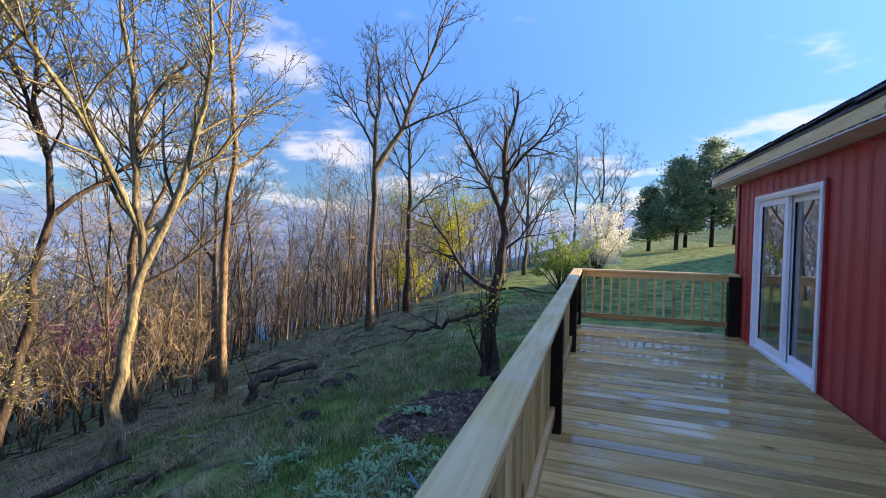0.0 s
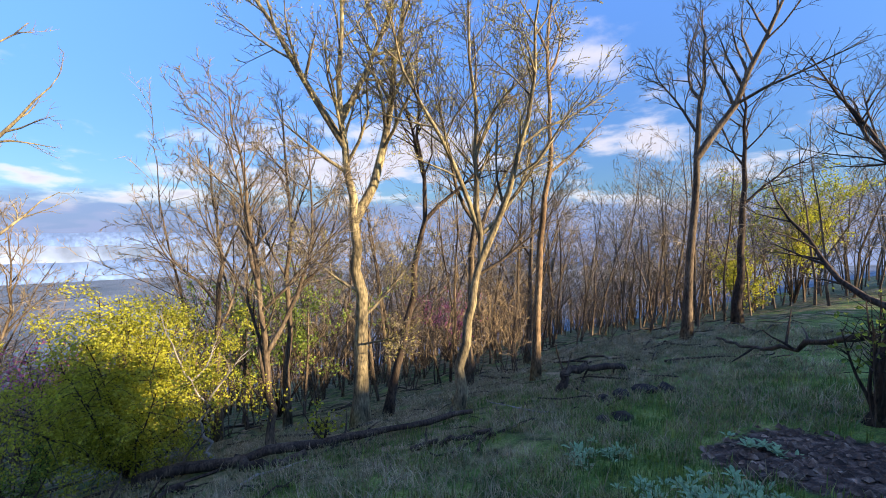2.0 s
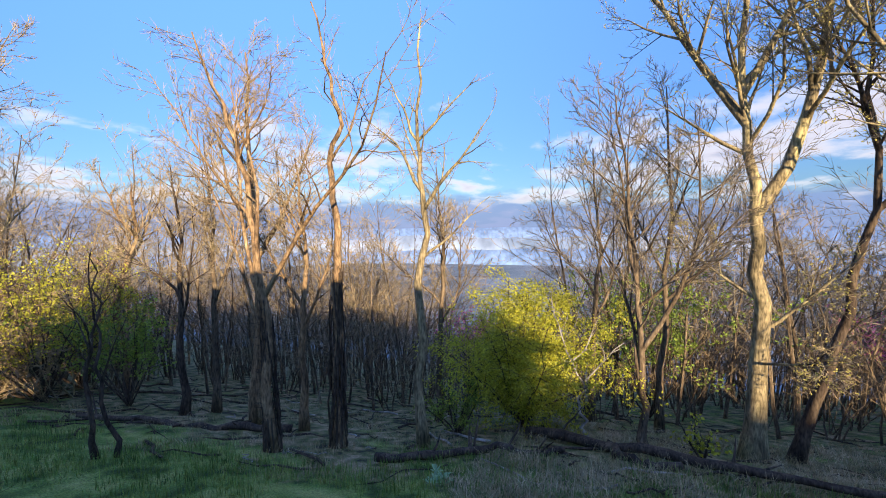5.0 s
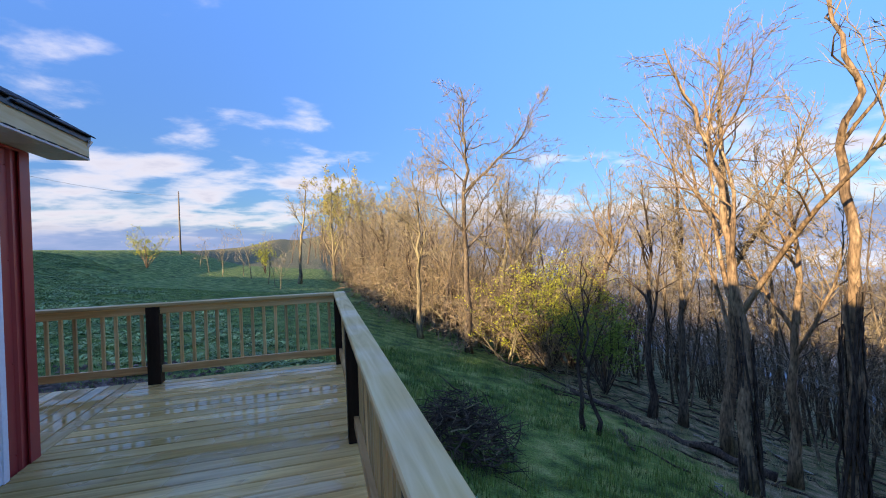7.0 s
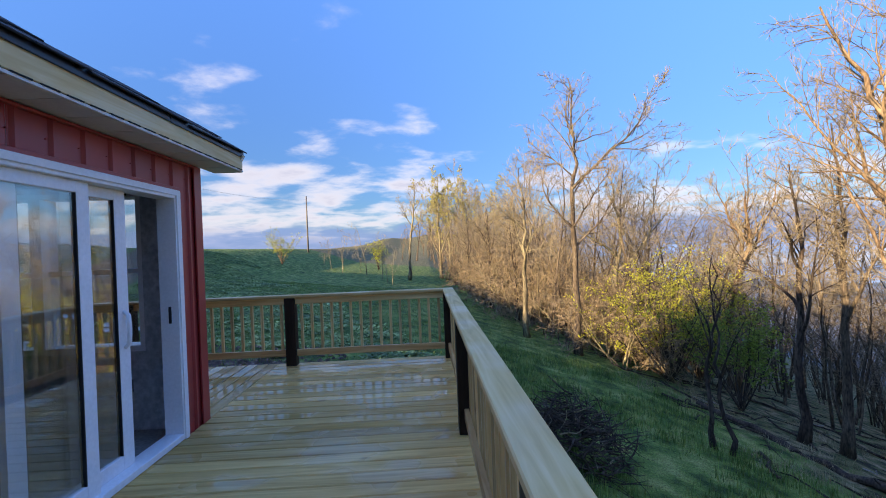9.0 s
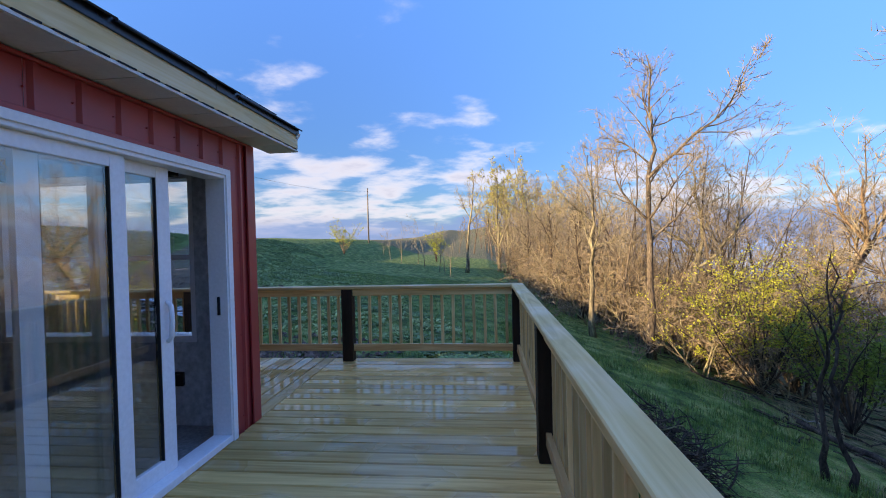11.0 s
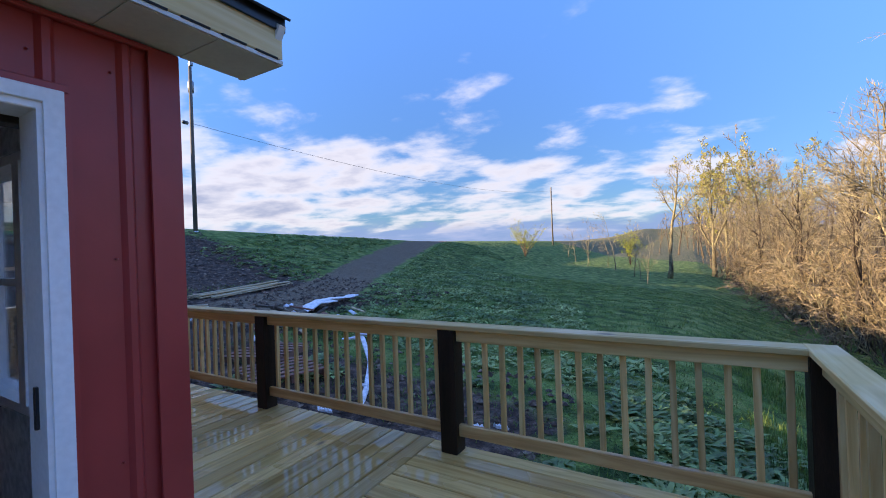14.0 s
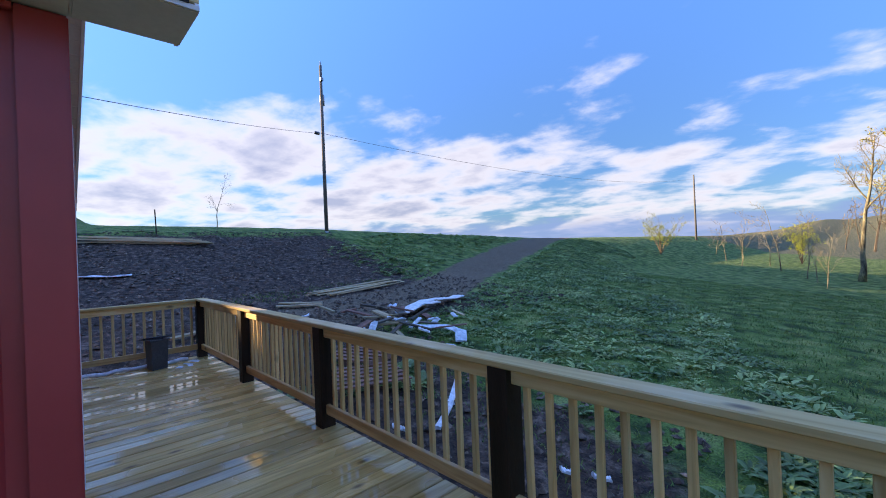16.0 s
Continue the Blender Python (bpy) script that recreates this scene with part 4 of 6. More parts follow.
def sliding_door(name, y0, y1, slide, lap, label):
    d = thing(name, (0, 0, 0), 0, label, "sliding door", kind="structure")
    xo, xi = WALL_X - 0.030, WALL_X + 0.12
    g = Geo()
    g.box((xo, y0, 0.004), (xi, y0 + 0.065, DOOR_TOP), 0.004)
    g.box((xo, y1 - 0.065, 0.004), (xi, y1, DOOR_TOP), 0.004)
    g.box((xo, y0 + 0.065, DOOR_TOP - 0.07), (xi, y1 - 0.065, DOOR_TOP), 0.004)
    g.box((xo, y0 + 0.065, 0.004), (xi, y1 - 0.065, 0.055), 0.004)
    part("door_frame", g, VINYL, d, "white vinyl frame")
    g = Geo()
    g.box((xo - 0.012, y0 - 0.004, 0.003), (xo - 0.0005, y0 + 0.05, DOOR_TOP + 0.003), 0.003)
    g.box((xo - 0.012, y1 - 0.05, 0.003), (xo - 0.0005, y1 + 0.004, DOOR_TOP + 0.003), 0.003)
    g.box((xo - 0.012, y0 + 0.05, DOOR_TOP - 0.045), (xo - 0.0005, y1 - 0.05, DOOR_TOP + 0.003), 0.003)
    part("brickmould", g, VINYL, d)
    mid = (y0 + y1) / 2
    panel(d, "fixed_panel", WALL_X + 0.02, mid - lap, y1 - 0.06, 0.055, DOOR_TOP - 0.07, 0.095)
    panel(d, "sliding_panel", WALL_X + 0.075, y0 + 0.06 + slide, mid + 0.04 + slide, 0.055, DOOR_TOP - 0.07, 0.105, handle=True)
    g = Geo()
    g.box((WALL_X + 0.03, y0 + 0.064, 0.98), (WALL_X + 0.05, y0 + 0.074, 1.12), 0.003)
    part("latch_keeper", g, BLACK, d, "black metal latch keeper")
    return d


sliding_door("door_1", DOORS[0][0], DOORS[0][1], 0.47, 0.012, "white vinyl sliding glass door standing partly open")
sliding_door("door_2", DOORS[1][0], DOORS[1][1], 0.0, 0.04, "white vinyl sliding glass door, shut")


def sash_window(name, axis, pos, u0, u1, z0, z1, units, label):
    w = thing(name, (0, 0, 0), 0, label, "window", kind="structure")

    def bx(g, a, b, c, d, t0, t1):
        g.box((t0, a, c), (t1, b, d)) if axis == 0 else g.box((a, t0, c), (b, t1, d))

    g = Geo()
    step = (u1 - u0) / units
    for k in range(units + 1):
        c = u0 + k * step
        a, b = (c, c + 0.05) if k == 0 else ((c - 0.05, c) if k == units else (c - 0.05, c + 0.05))
        bx(g, a, b, z0, z1, pos - 0.05, pos + 0.12)
    for k in range(units):
        a, b = u0 + k * step + 0.05, u0 + (k + 1) * step - 0.05
        bx(g, a, b, z0, z0 + 0.05, pos - 0.05, pos + 0.12)
        bx(g, a, b, z1 - 0.05, z1, pos - 0.05, pos + 0.12)
        zm = (z0 + z1) / 2
        bx(g, a, b, zm - 0.022, zm + 0.022, pos + 0.01, pos + 0.06)
    part("window_frame", g, VINYL, w)
    for k in range(units):
        a, b = u0 + k * step + 0.05, u0 + (k + 1) * step - 0.05
        for c, d in ((z0 + 0.05, (z0 + z1) / 2 - 0.022), ((z0 + z1) / 2 + 0.022, z1 - 0.05)):
            g = Geo()
            bx(g, a, b, c, d, pos + 0.03, pos + 0.04)
            ob = part("pane", g, GLASS, w)
            ob.visible_shadow = False
    return w


sash_window("window_1", 1, WALL_Y0 + 0.02, WIN[0], WIN[1], WIN[2], WIN[3], 2, "white double-hung window pair in the end wall")
for i, (a, b, c, d) in enumerate(EAST_WIN):
    sash_window("window_%d" % (i + 2), 0, EAST_X - 0.10, a, b, c, d, 1, "white-framed window in the back wall")

# things inside and on the deck
g = Geo()
g.box((3.36, -3.395, 0.33), (3.46, -3.36, 0.45), 0.006)
g.box((3.385, -3.36, 0.35), (3.435, -3.354, 0.43), 0.002)
solid("outlet_box", g, BLACK, "dark electrical outlet box on the plasterboard wall", "outlet")


def bucket():
    b = thing("bucket", (8.60, -4.66, 0.0), 12, "dark grey square plastic bucket with a bar handle on the deck", "bucket")
    g = Geo()
    for k in range(4):
        a = k * math.pi / 2
        c, s = math.cos(a), math.sin(a)
        q = []
        for z, r in ((0.004, 0.098), (0.44, 0.115)):
            for u in (-1, 1):
                x, y = r, u * r
                q.append((x * c - y * s, x * s + y * c, z))
        g.add(q, [(0, 1, 3, 2)])
    g.add([(-0.098, -0.098, 0.004), (0.098, -0.098, 0.004), (0.098, 0.098, 0.004), (-0.098, 0.098, 0.004)], [(0, 3, 2, 1)])
    g.add([(-0.11, -0.11, 0.40), (0.11, -0.11, 0.40), (0.11, 0.11, 0.40), (-0.11, 0.11, 0.40)], [(0, 1, 2, 3)])
    part("body", g, PLASTIC, b)
    g = Geo()
    for k in range(4):
        a, c = [(-0.12, -0.12), (0.12, -0.12), (0.12, 0.12), (-0.12, 0.12)][k], [(0.12, -0.12), (0.12, 0.12), (-0.12, 0.12), (-0.12, -0.12)][k]
        g.bar((*a, 0.437), (*c, 0.437), 0.018, 0.022, 0.004)
    part("rim", g, PLASTIC, b)
    g = Geo()
    g.tube([(-0.02, -0.19, 0.462), (0.0, 0.0, 0.468), (0.02, 0.19, 0.462)], [0.012, 0.013, 0.012], 8)
    part("handle", g, BLACK, b, smooth=True)


bucket()


def deck_litter():
    g = Geo()
    n = 14
    for k in range(n):
        y0, y1 = -5.1 + 1.45 * k / n, -5.1 + 1.45 * (k + 1) / n
        z0, z1 = 0.028 + 0.012 * math.sin(k * 1.7), 0.028 + 0.012 * math.sin((k + 1) * 1.7)
        g.tube([(8.79, y0, z0), (8.79, y1, z1)], [0.028, 0.028], 8, cap=False)
    solid("wrap_roll", g, SHEET, "rolled strip of white house wrap along the deck edge", "wrap", smooth=True)
    g = Geo()
    for x, y, w, t in ((8.45, -5.05, 0.16, 0.3), (8.62, -5.16, 0.12, 1.1), (8.35, -4.9, 0.09, 2.0)):
        c, s = math.cos(t), math.sin(t)
        v = []
        for k in range(9):
            a = 2 * math.pi * k / 9
            r = w * (0.7 + 0.3 * math.sin(3 * a + t))
            v.append((x + r * math.cos(a) * c - 0.5 * r * math.sin(a) * s, y + r * math.cos(a) * s + 0.5 * r * math.sin(a) * c, 0.010 + 0.012 * math.sin(2 * a + t)))
        v.append((x, y, 0.03))
        g.add(v, [(k, (k + 1) % 9, 9) for k in range(9)])
    solid("plastic_scrap", g, SHEET, "crumpled clear plastic scraps on the wet deck", "plastic scrap")
    g = Geo()
    g.bar((8.1, -3.95, 0.006), (8.2, -3.78, 0.006), 0.03, 0.01, 0.002)
    solid("wood_offcut", g, LUMBER, "thin wooden offcut lying on the deck", "offcut")
    g = Geo()
    g.box((2.20, 8.42, 0.001), (2.29, 8.47, 0.045), 0.004)
    solid("wood_block", g, RAIL_X, "small yellow wood block by the railing", "offcut")


deck_litter()

# ---- trees ----


def rand_dir(r, d, ang):
    """A direction that leans ang radians off d, at a random side."""
    d = Vector(d).normalized()
    s = d.orthogonal().normalized()
    s.rotate(Matrix.Rotation(r.uniform(0, 2 * math.pi), 3, d))
    return (d * math.cos(ang) + s * math.sin(ang)).normalized()


def wander(r, p, d, length, n, crook, rise):
    """A crooked line from p along d; rise bends it upwards."""
    pts, p, d = [Vector(p)], Vector(p), Vector(d).normalized()
    for _ in range(n):
        d = (d + Vector((r.gauss(0, crook), r.gauss(0, crook), r.gauss(0, crook * 0.7) + rise))).normalized()
        p = p + d * (length / n)
        pts.append(p.copy())
    return pts


def along_line(pts, f):
    k = f * (len(pts) - 1)
    i = min(int(k), len(pts) - 2)
    return pts[i].lerp(pts[i + 1], k - i), (pts[i + 1] - pts[i]).normalized()


def branch(r, wood, fine, buds, pts, r0, depth, cfg):
    """Twigs and branches off one limb, each smaller than the last."""
    length = sum((b - a).length for a, b in zip(pts[:-1], pts[1:]))
    count = cfg["count"][depth]
    for k in range(count):
        f = cfg["from"][depth] + (1 - cfg["from"][depth]) * (k + r.random()) / count
        p, d = along_line(pts, min(f, 0.99))
        ln = length * cfg["ratio"][depth] * r.uniform(0.6, 1.25) * (1.15 - 0.6 * f)
        if ln < 0.12:
            continue
        rad = max(cfg["thin"], r0 * (1 - 0.75 * f) * cfg["slim"])
        nd = rand_dir(r, d, r.uniform(0.45, 0.95))
        n = cfg["segs"][depth]
        q = wander(r, p, nd, ln, n, cfg["crook"], cfg["rise"])
        rr = [rad * (1 - 0.8 * i / n) for i in range(n + 1)]
        rr[-1] = min(rr[-1], 0.004)
        if depth == 0:
            wood.tube(q, rr, cfg["sides"], cap=False)
        else:
            if cfg.get("spike") and depth + 1 == len(cfg["count"]):
                s = nd.orthogonal().normalized() * rad * 1.3
                fine.add([tuple(p - s), tuple(p + s), tuple(q[-1])], [(0, 1, 2)])
            else:
                fine.tube(q, rr, 3, cap=False)
        if depth + 1 < len(cfg["count"]):
            branch(r, wood, fine, buds, q, rad, depth + 1, cfg)
        elif buds is not None:
            for _ in range(cfg["buds"]):
                bp, bd = along_line(q, r.uniform(0.3, 0.99))
                s = r.uniform(0.6, 1.3) * cfg["bud"]
                buds.leaf(bp, rand_dir(r, bd, 0.9), rand_dir(r, (0, 0, 1), 1.2), s, s * 0.6)


BARE = dict(count=(6, 5, 4), ratio=(0.42, 0.45, 0.5), crook=0.16, rise=0.05, slim=0.55, thin=0.0045, buds=0, bud=0.05)
BARE["from"] = (0.22, 0.25, 0.3)
BARE["segs"], BARE["sides"] = (4, 3, 2), 4


def config(**kw):
    c = dict(BARE)
    c.update(kw)
    return c


def tree(name, at, trunk, limbs, r0, bark, label, seed, cfg=BARE, twig=TWIG, bud_mat=None, crook=0.05, group="", category="bare tree", flare=1.5, sides=9, lower=None):
    """A tree: a tapered trunk of given points, limbs (height, compass, tilt, length, thickness), then random branching."""
    r = random.Random(seed)
    x, y = at
    z = float(land(x, y)) - 0.12
    t = thing(name, (x, y, z), 0, label, category, group)
    wood, fine = Geo(), Geo()
    buds = Geo() if bud_mat else None
    pts = [Vector(p) for p in trunk]
    line = []
    for a, b in zip(pts[:-1], pts[1:]):
        m = 4
        for k in range(m):
            q = a.lerp(b, k / m)
            if k:
                q += Vector((r.gauss(0, crook), r.gauss(0, crook), 0))
            line.append(q)
    line.append(pts[-1])
    n = len(line) - 1
    rad = [r0 * (1 - 0.86 * (i / n) ** 0.9) for i in range(n + 1)]
    rad[0] *= flare
    if n > 3:
        rad[1] *= 1.12
    wood.tube(line, rad, sides)
    for h, az, tilt, ln, th in limbs:
        i = min(range(n + 1), key=lambda k: abs(line[k].z - h))
        a, e = radians(az), radians(tilt)
        d = Vector((math.cos(a) * math.sin(e), math.sin(a) * math.sin(e), math.cos(e)))
        q = wander(r, line[i], d, ln, 7, cfg["crook"] * 0.8, 0.07)
        rr = [th * (1 - 0.85 * (k / 7) ** 0.9) for k in range(8)]
        wood.tube(q, rr, 6, cap=False)
        branch(r, wood, fine, buds, q, th, 0, cfg)
    top = line[n // 2:]
    branch(r, wood, fine, buds, top, rad[n // 2], 0, cfg)
    part("trunk", wood, bark, t, smooth=True)
    tagged(part("twig_growth", fine, twig, t), kind="stuff")
    if buds and buds.v:
        tagged(part("bud_growth", buds, bud_mat, t), kind="stuff")
    return t


RICH = config(count=(13, 9, 6), buds=3, bud=0.05, thin=0.0085)
FULL = config(count=(13, 9, 6), thin=0.0085)
CROOKED = config(count=(13, 9, 6), crook=0.26, thin=0.009)

# big twin-limbed tree before the valley
tree("bare_tree", (-10.83, 4.91), [(0, 0, 0), (-0.05, 0.1, 3.2), (0.1, -0.15, 5.9), (0.15, -0.5, 8.6), (0.2, -0.4, 13.2)],
     [(5.6, 72, 28, 8.0, 0.15), (8.0, -100, 38, 6.0, 0.11), (8.7, 60, 30, 5.5, 0.10), (3.6, -95, 70, 3.0, 0.05), (3.2, 80, 65, 2.8, 0.05), (2.6, 20, 78, 2.6, 0.04)],
     0.235, BARK_TAN, "tall tan-barked bare tree forked into two great limbs", 11, RICH, bud_mat=BUD)
tree("bare_tree", (-11.01, 5.81), [(0, 0, 0), (0.1, 0.65, 3.0), (0.15, 1.25, 6.0), (0.1, 1.0, 8.5), (0, 1.1, 11.5)],
     [(6.0, 100, 40, 4.5, 0.07), (7.2, -60, 35, 3.6, 0.06)], 0.14, BARK_DARK, "leaning slender bare tree with a dark wet foot", 12, RICH, bud_mat=BUD)
tree("bare_tree", (-8.92, 6.97), [(0, 0, 0), (0.0, 0.35, 2.6), (0.05, 0.75, 4.2), (0.1, 0.5, 7.0), (0.1, 0.3, 11.9)],
     [(4.2, 84, 24, 7.0, 0.11), (5.2, -90, 26, 6.5, 0.08), (4.6, 60, 45, 4.5, 0.07), (7.0, 100, 30, 4.5, 0.06)],
     0.165, BARK_TAN, "grey-tan bare tree splitting into several upright limbs", 13, RICH, bud_mat=BUD)
tree("bare_tree", (-11.88, 9.29), [(0, 0, 0), (0.0, 0.2, 4.0), (0.1, 0.35, 8.0), (0.1, 0.2, 12.6)],
     [(5.0, 90, 30, 6, 0.09), (6.5, -90, 30, 5, 0.08), (4.2, 60, 55, 4.5, 0.07)], 0.17, BARK_GREY, "bare tree with a straight grey-brown trunk and spreading limbs", 14, FULL)
tree("bare_tree", (-9.45, 10.31), [(0, 0, 0), (0.1, 0.05, 4.5), (0.15, 0.45, 7.5), (0.1, 0.3, 10.5), (0.0, 0.6, 13.2)],
     [(10.0, 80, 32, 3.6, 0.05), (10.4, -100, 25, 3.0, 0.045), (6.4, 75, 50, 3.5, 0.05), (8.2, -80, 60, 1.8, 0.03)],
     0.135, BARK_RED, "slender bare tree with a forked reddish top", 15, config(count=(4, 4, 3)))
tree("bare_tree", (-7.62, 15.65), [(0, 0, 0), (0.05, 0.1, 4.0), (0.1, 0.2, 7.2), (0.2, 0.3, 9.5), (0.1, 0.3, 11.4)],
     [(6.2, 40, 30, 7.2, 0.14), (8.2, 160, 40, 3.6, 0.06), (7.2, -140, 35, 3.5, 0.06)], 0.16, BARK_GREY, "dark twin-stemmed bare tree at the wood's edge", 16, FULL)
tree("bare_tree", (-7.68, 19.34), [(0, 0, 0), (0, 0.1, 4), (0.1, -0.1, 7), (0, 0, 10)], [(5, 50, 40, 3.4, 0.06), (6, -120, 40, 3, 0.05)], 0.17, BARK_DARK, "straight dark bare tree among the saplings", 17, FULL)
tree("crooked_tree", (-1.33, 9.52), [(0, 0, 0), (0.06, 0.1, 1.4), (0.25, 0.2, 3.0), (0.18, 0.3, 4.6), (0.45, 0.3, 5.9)],
     [(2.9, 210, 30, 2.6, 0.05), (3.6, 200, 38, 2.6, 0.045), (4.2, -10, 42, 2.0, 0.04), (1.7, 165, 74, 3.2, 0.06), (2.4, 30, 60, 1.8, 0.035), (1.6, -20, 75, 1.6, 0.03)],
     0.15, BARK_DARK, "crooked dark tree with leafy shoots on its foot", 18, config(count=(9, 7, 4), crook=0.26, rise=0.0, thin=0.0075), flare=1.75)
tree("broken_tree", (-10.37, 2.52), [(0, 0, 0), (0.0, -0.12, 1.5), (0.05, -0.25, 3.6), (0.1, -0.5, 6.0), (0.1, -0.8, 8.6)],
     [(2.4, 75, 24, 5.4, 0.07), (4.2, -90, 26, 4.2, 0.055), (3.4, 40, 40, 3.2, 0.045), (1.4, -70, 18, 5.2, 0.06)], 0.115, BARK_GREY, "bare tree with a peeled pale foot", 19, FULL)
tree("bare_tree", (-8.82, -2.62), [(0, 0, 0), (0.05, -0.05, 3.5), (0.0, 0.05, 5.8), (-0.05, -0.1, 7.4), (0.05, 0.05, 10.1)],
     [(5.7, 75, 42, 2.6, 0.055), (6.2, -105, 42, 2.4, 0.05), (7.3, 80, 40, 2.0, 0.04), (7.6, -100, 40, 2.0, 0.04), (4.8, 85, 55, 2.2, 0.04)],
     0.125, BARK_TAN, "slim pale bare tree standing over the yellow bush", 20, config(count=(5, 5, 3), crook=0.2))
curly = tree("bare_tree", (-8.07, -4.52), [(0, 0, 0), (0.0, 0.05, 3.6), (0.1, 0.2, 5.2), (0.0, -0.05, 6.8), (0.1, 0.35, 7.6), (0.0, -0.1, 9.0), (0.05, -0.4, 10.4)],
     [(6.9, 95, 38, 2.8, 0.035), (8.9, -120, 55, 2.0, 0.025)], 0.12, BARK_RED, "curly-topped bare tree wrapped in dark vines", 21, flare=1.9, cfg= config(count=(3, 4, 3), crook=0.26))
limbed = tree("bare_tree", (-7.2, -5.64), [(0, 0, 0), (-0.05, -0.1, 3.2), (0.1, -0.2, 4.6), (0.0, -0.45, 6.2), (0.1, -0.9, 7.8), (0.2, -1.6, 9.4)],
     [(3.6, 95, 12, 6.2, 0.06), (3.0, -80, 26, 5.6, 0.06), (4.6, 75, 20, 4.8, 0.05), (6.3, -95, 58, 4.6, 0.042), (5.4, -60, 36, 3.4, 0.036), (6.6, 60, 30, 2.6, 0.03), (2.4, -100, 22, 5.0, 0.05)],
     0.125, BARK_RED, "many-limbed orange-brown bare tree above the grass", 22, config(count=(11, 8, 4), crook=0.2, thin=0.006))
tree("bare_tree", (-9.38, -7.9), [(0, 0, 0), (0.0, 0.2, 4.0), (0.1, 0.1, 7.5), (0.0, 0.0, 10.6)], [(5, 90, 35, 4, 0.07), (6, -90, 35, 4, 0.07)], 0.16, BARK_RED, "bare tree behind the many-limbed one", 23, FULL)
tree("sapling", (-5.13, -8.01), [(0, 0, 0), (0.05, -0.1, 1.6), (-0.05, 0.15, 2.8), (0, 0.1, 4.0)], [(1.8, 90, 30, 1.8, 0.025), (2.2, -100, 35, 1.6, 0.02)], 0.055, BARK_DARK, "thin dark bare sapling in the grass", 24, config(count=(6, 5, 3)), group="saplings", category="sapling")
tree("sapling", (-5.34, -7.80), [(0, 0, 0), (0.0, -0.25, 1.6), (-0.05, -0.45, 2.8), (0, -0.35, 4.2)], [(1.6, 90, 30, 1.6, 0.025)], 0.05, BARK_DARK, "thin dark sapling leaning a little", 25, config(count=(6, 5, 3)), group="saplings", category="sapling")
for k, (x, y, h, b) in enumerate(((-9.07, -10.26, 7.5, BARK_DARK), (-10.07, -10.06, 8.8, BARK_GREY), (-9.33, -6.32, 7.6, BARK_RED), (-3.56, -17.67, 7.5, BARK_TAN), (-12.6, -3.4, 8.5, BARK_GREY), (-12.4, 12.6, 9.5, BARK_GREY), (-13.5, 3.4, 10.5, BARK_GREY), (-13.8, 1.4, 9.0, BARK_GREY), (-4.6, -24.5, 7.5, BARK_DARK), (-5.4, -28.0, 8.5, BARK_GREY), (-4.2, -32.0, 7.8, BARK_DARK), (-4.9, -37.0, 8.6, BARK_GREY), (-3.6, -42.0, 8.0, BARK_DARK))):
    tree("bare_tree", (x, y), [(0, 0, 0), (0.05, 0.1, h * 0.4), (0.0, 0.2, h * 0.7), (0.1, 0.0, h)], [(h * 0.42, 80, 35, h * 0.42, 0.05), (h * 0.5, -100, 38, h * 0.4, 0.05), (h * 0.6, 20, 40, h * 0.3, 0.04)],
         0.12, b, "slim bare woodland tree", 40 + k, FULL, group="woodland trees")
tree("bare_tree", (-5.14, -15.89), [(0, 0, 0), (-0.05, -0.1, 3.6), (0.05, 0.1, 6.6), (-0.2, -0.1, 8.6), (0.0, 0.0, 11.0)],
     [(6.4, 168, 40, 4.6, 0.07), (5.4, 10, 50, 3.4, 0.05), (8.6, 20, 30, 2.2, 0.04), (4.6, 200, 60, 3.2, 0.05), (4.9, 80, 50, 3.0, 0.045), (7.2, -60, 45, 2.6, 0.04), (5.8, -150, 48, 3.0, 0.045)], 0.14, BARK_GREY, "tall crooked bare tree at the field's edge", 31, CROOKED)
tree("bare_tree", (-11.4, -15.4), [(0, 0, 0), (0.3, -0.2, 3.6), (-0.1, 0.5, 6.0), (0.4, 1.0, 8.0)], [(4.6, 150, 50, 4.0, 0.08), (5.8, 0, 35, 3.0, 0.06), (3.6, 60, 40, 3.6, 0.06)], 0.18, BARK_RED, "gnarled low-forked bare tree", 32, CROOKED)
tree("bare_tree", (-8.4, -19.5), [(0, 0, 0), (0.2, 0.3, 3.5), (-0.2, 0.2, 6.0), (0.3, 0.5, 8.6)], [(4.2, 170, 48, 4.0, 0.08), (4.8, 0, 42, 3.6, 0.07)], 0.18, BARK_TAN, "bent bare tree with wide limbs", 33, CROOKED)
tree("bare_tree", (2.82, -52.0), [(0, 0, 0), (-0.3, 0, 5.0), (-0.8, 0, 8.5), (-1.1, 0, 11.8)], [(6, 150, 40, 4, 0.08), (7, 0, 40, 4, 0.07)], 0.2, BARK_TAN, "lone leaning bare tree beyond the field", 34, FULL)
for k, (x, y, h) in enumerate(((-1.5, -62, 15.5), (-5.5, -66, 16.5), (-9.5, -60, 15.0), (-3.5, -72, 16.0))):
    tree("budding_tree", (x, y), [(0, 0, 0), (0.1, 0.1, h * 0.3), (0.2, 0, h * 0.6), (0, 0, h)], [(h * 0.22, 20, 32, h * 0.62, 0.12), (h * 0.26, 170, 34, h * 0.6, 0.12), (h * 0.34, 90, 30, h * 0.5, 0.09), (h * 0.3, -80, 32, h * 0.5, 0.09)], 0.24, BARK_TAN, "round-crowned tree in yellow-green bud beyond the field", 90 + k,
         config(count=(9, 7, 4), thin=0.026, buds=3, bud=0.20), bud_mat=BUD, group="budding trees beyond the field", category="budding tree")


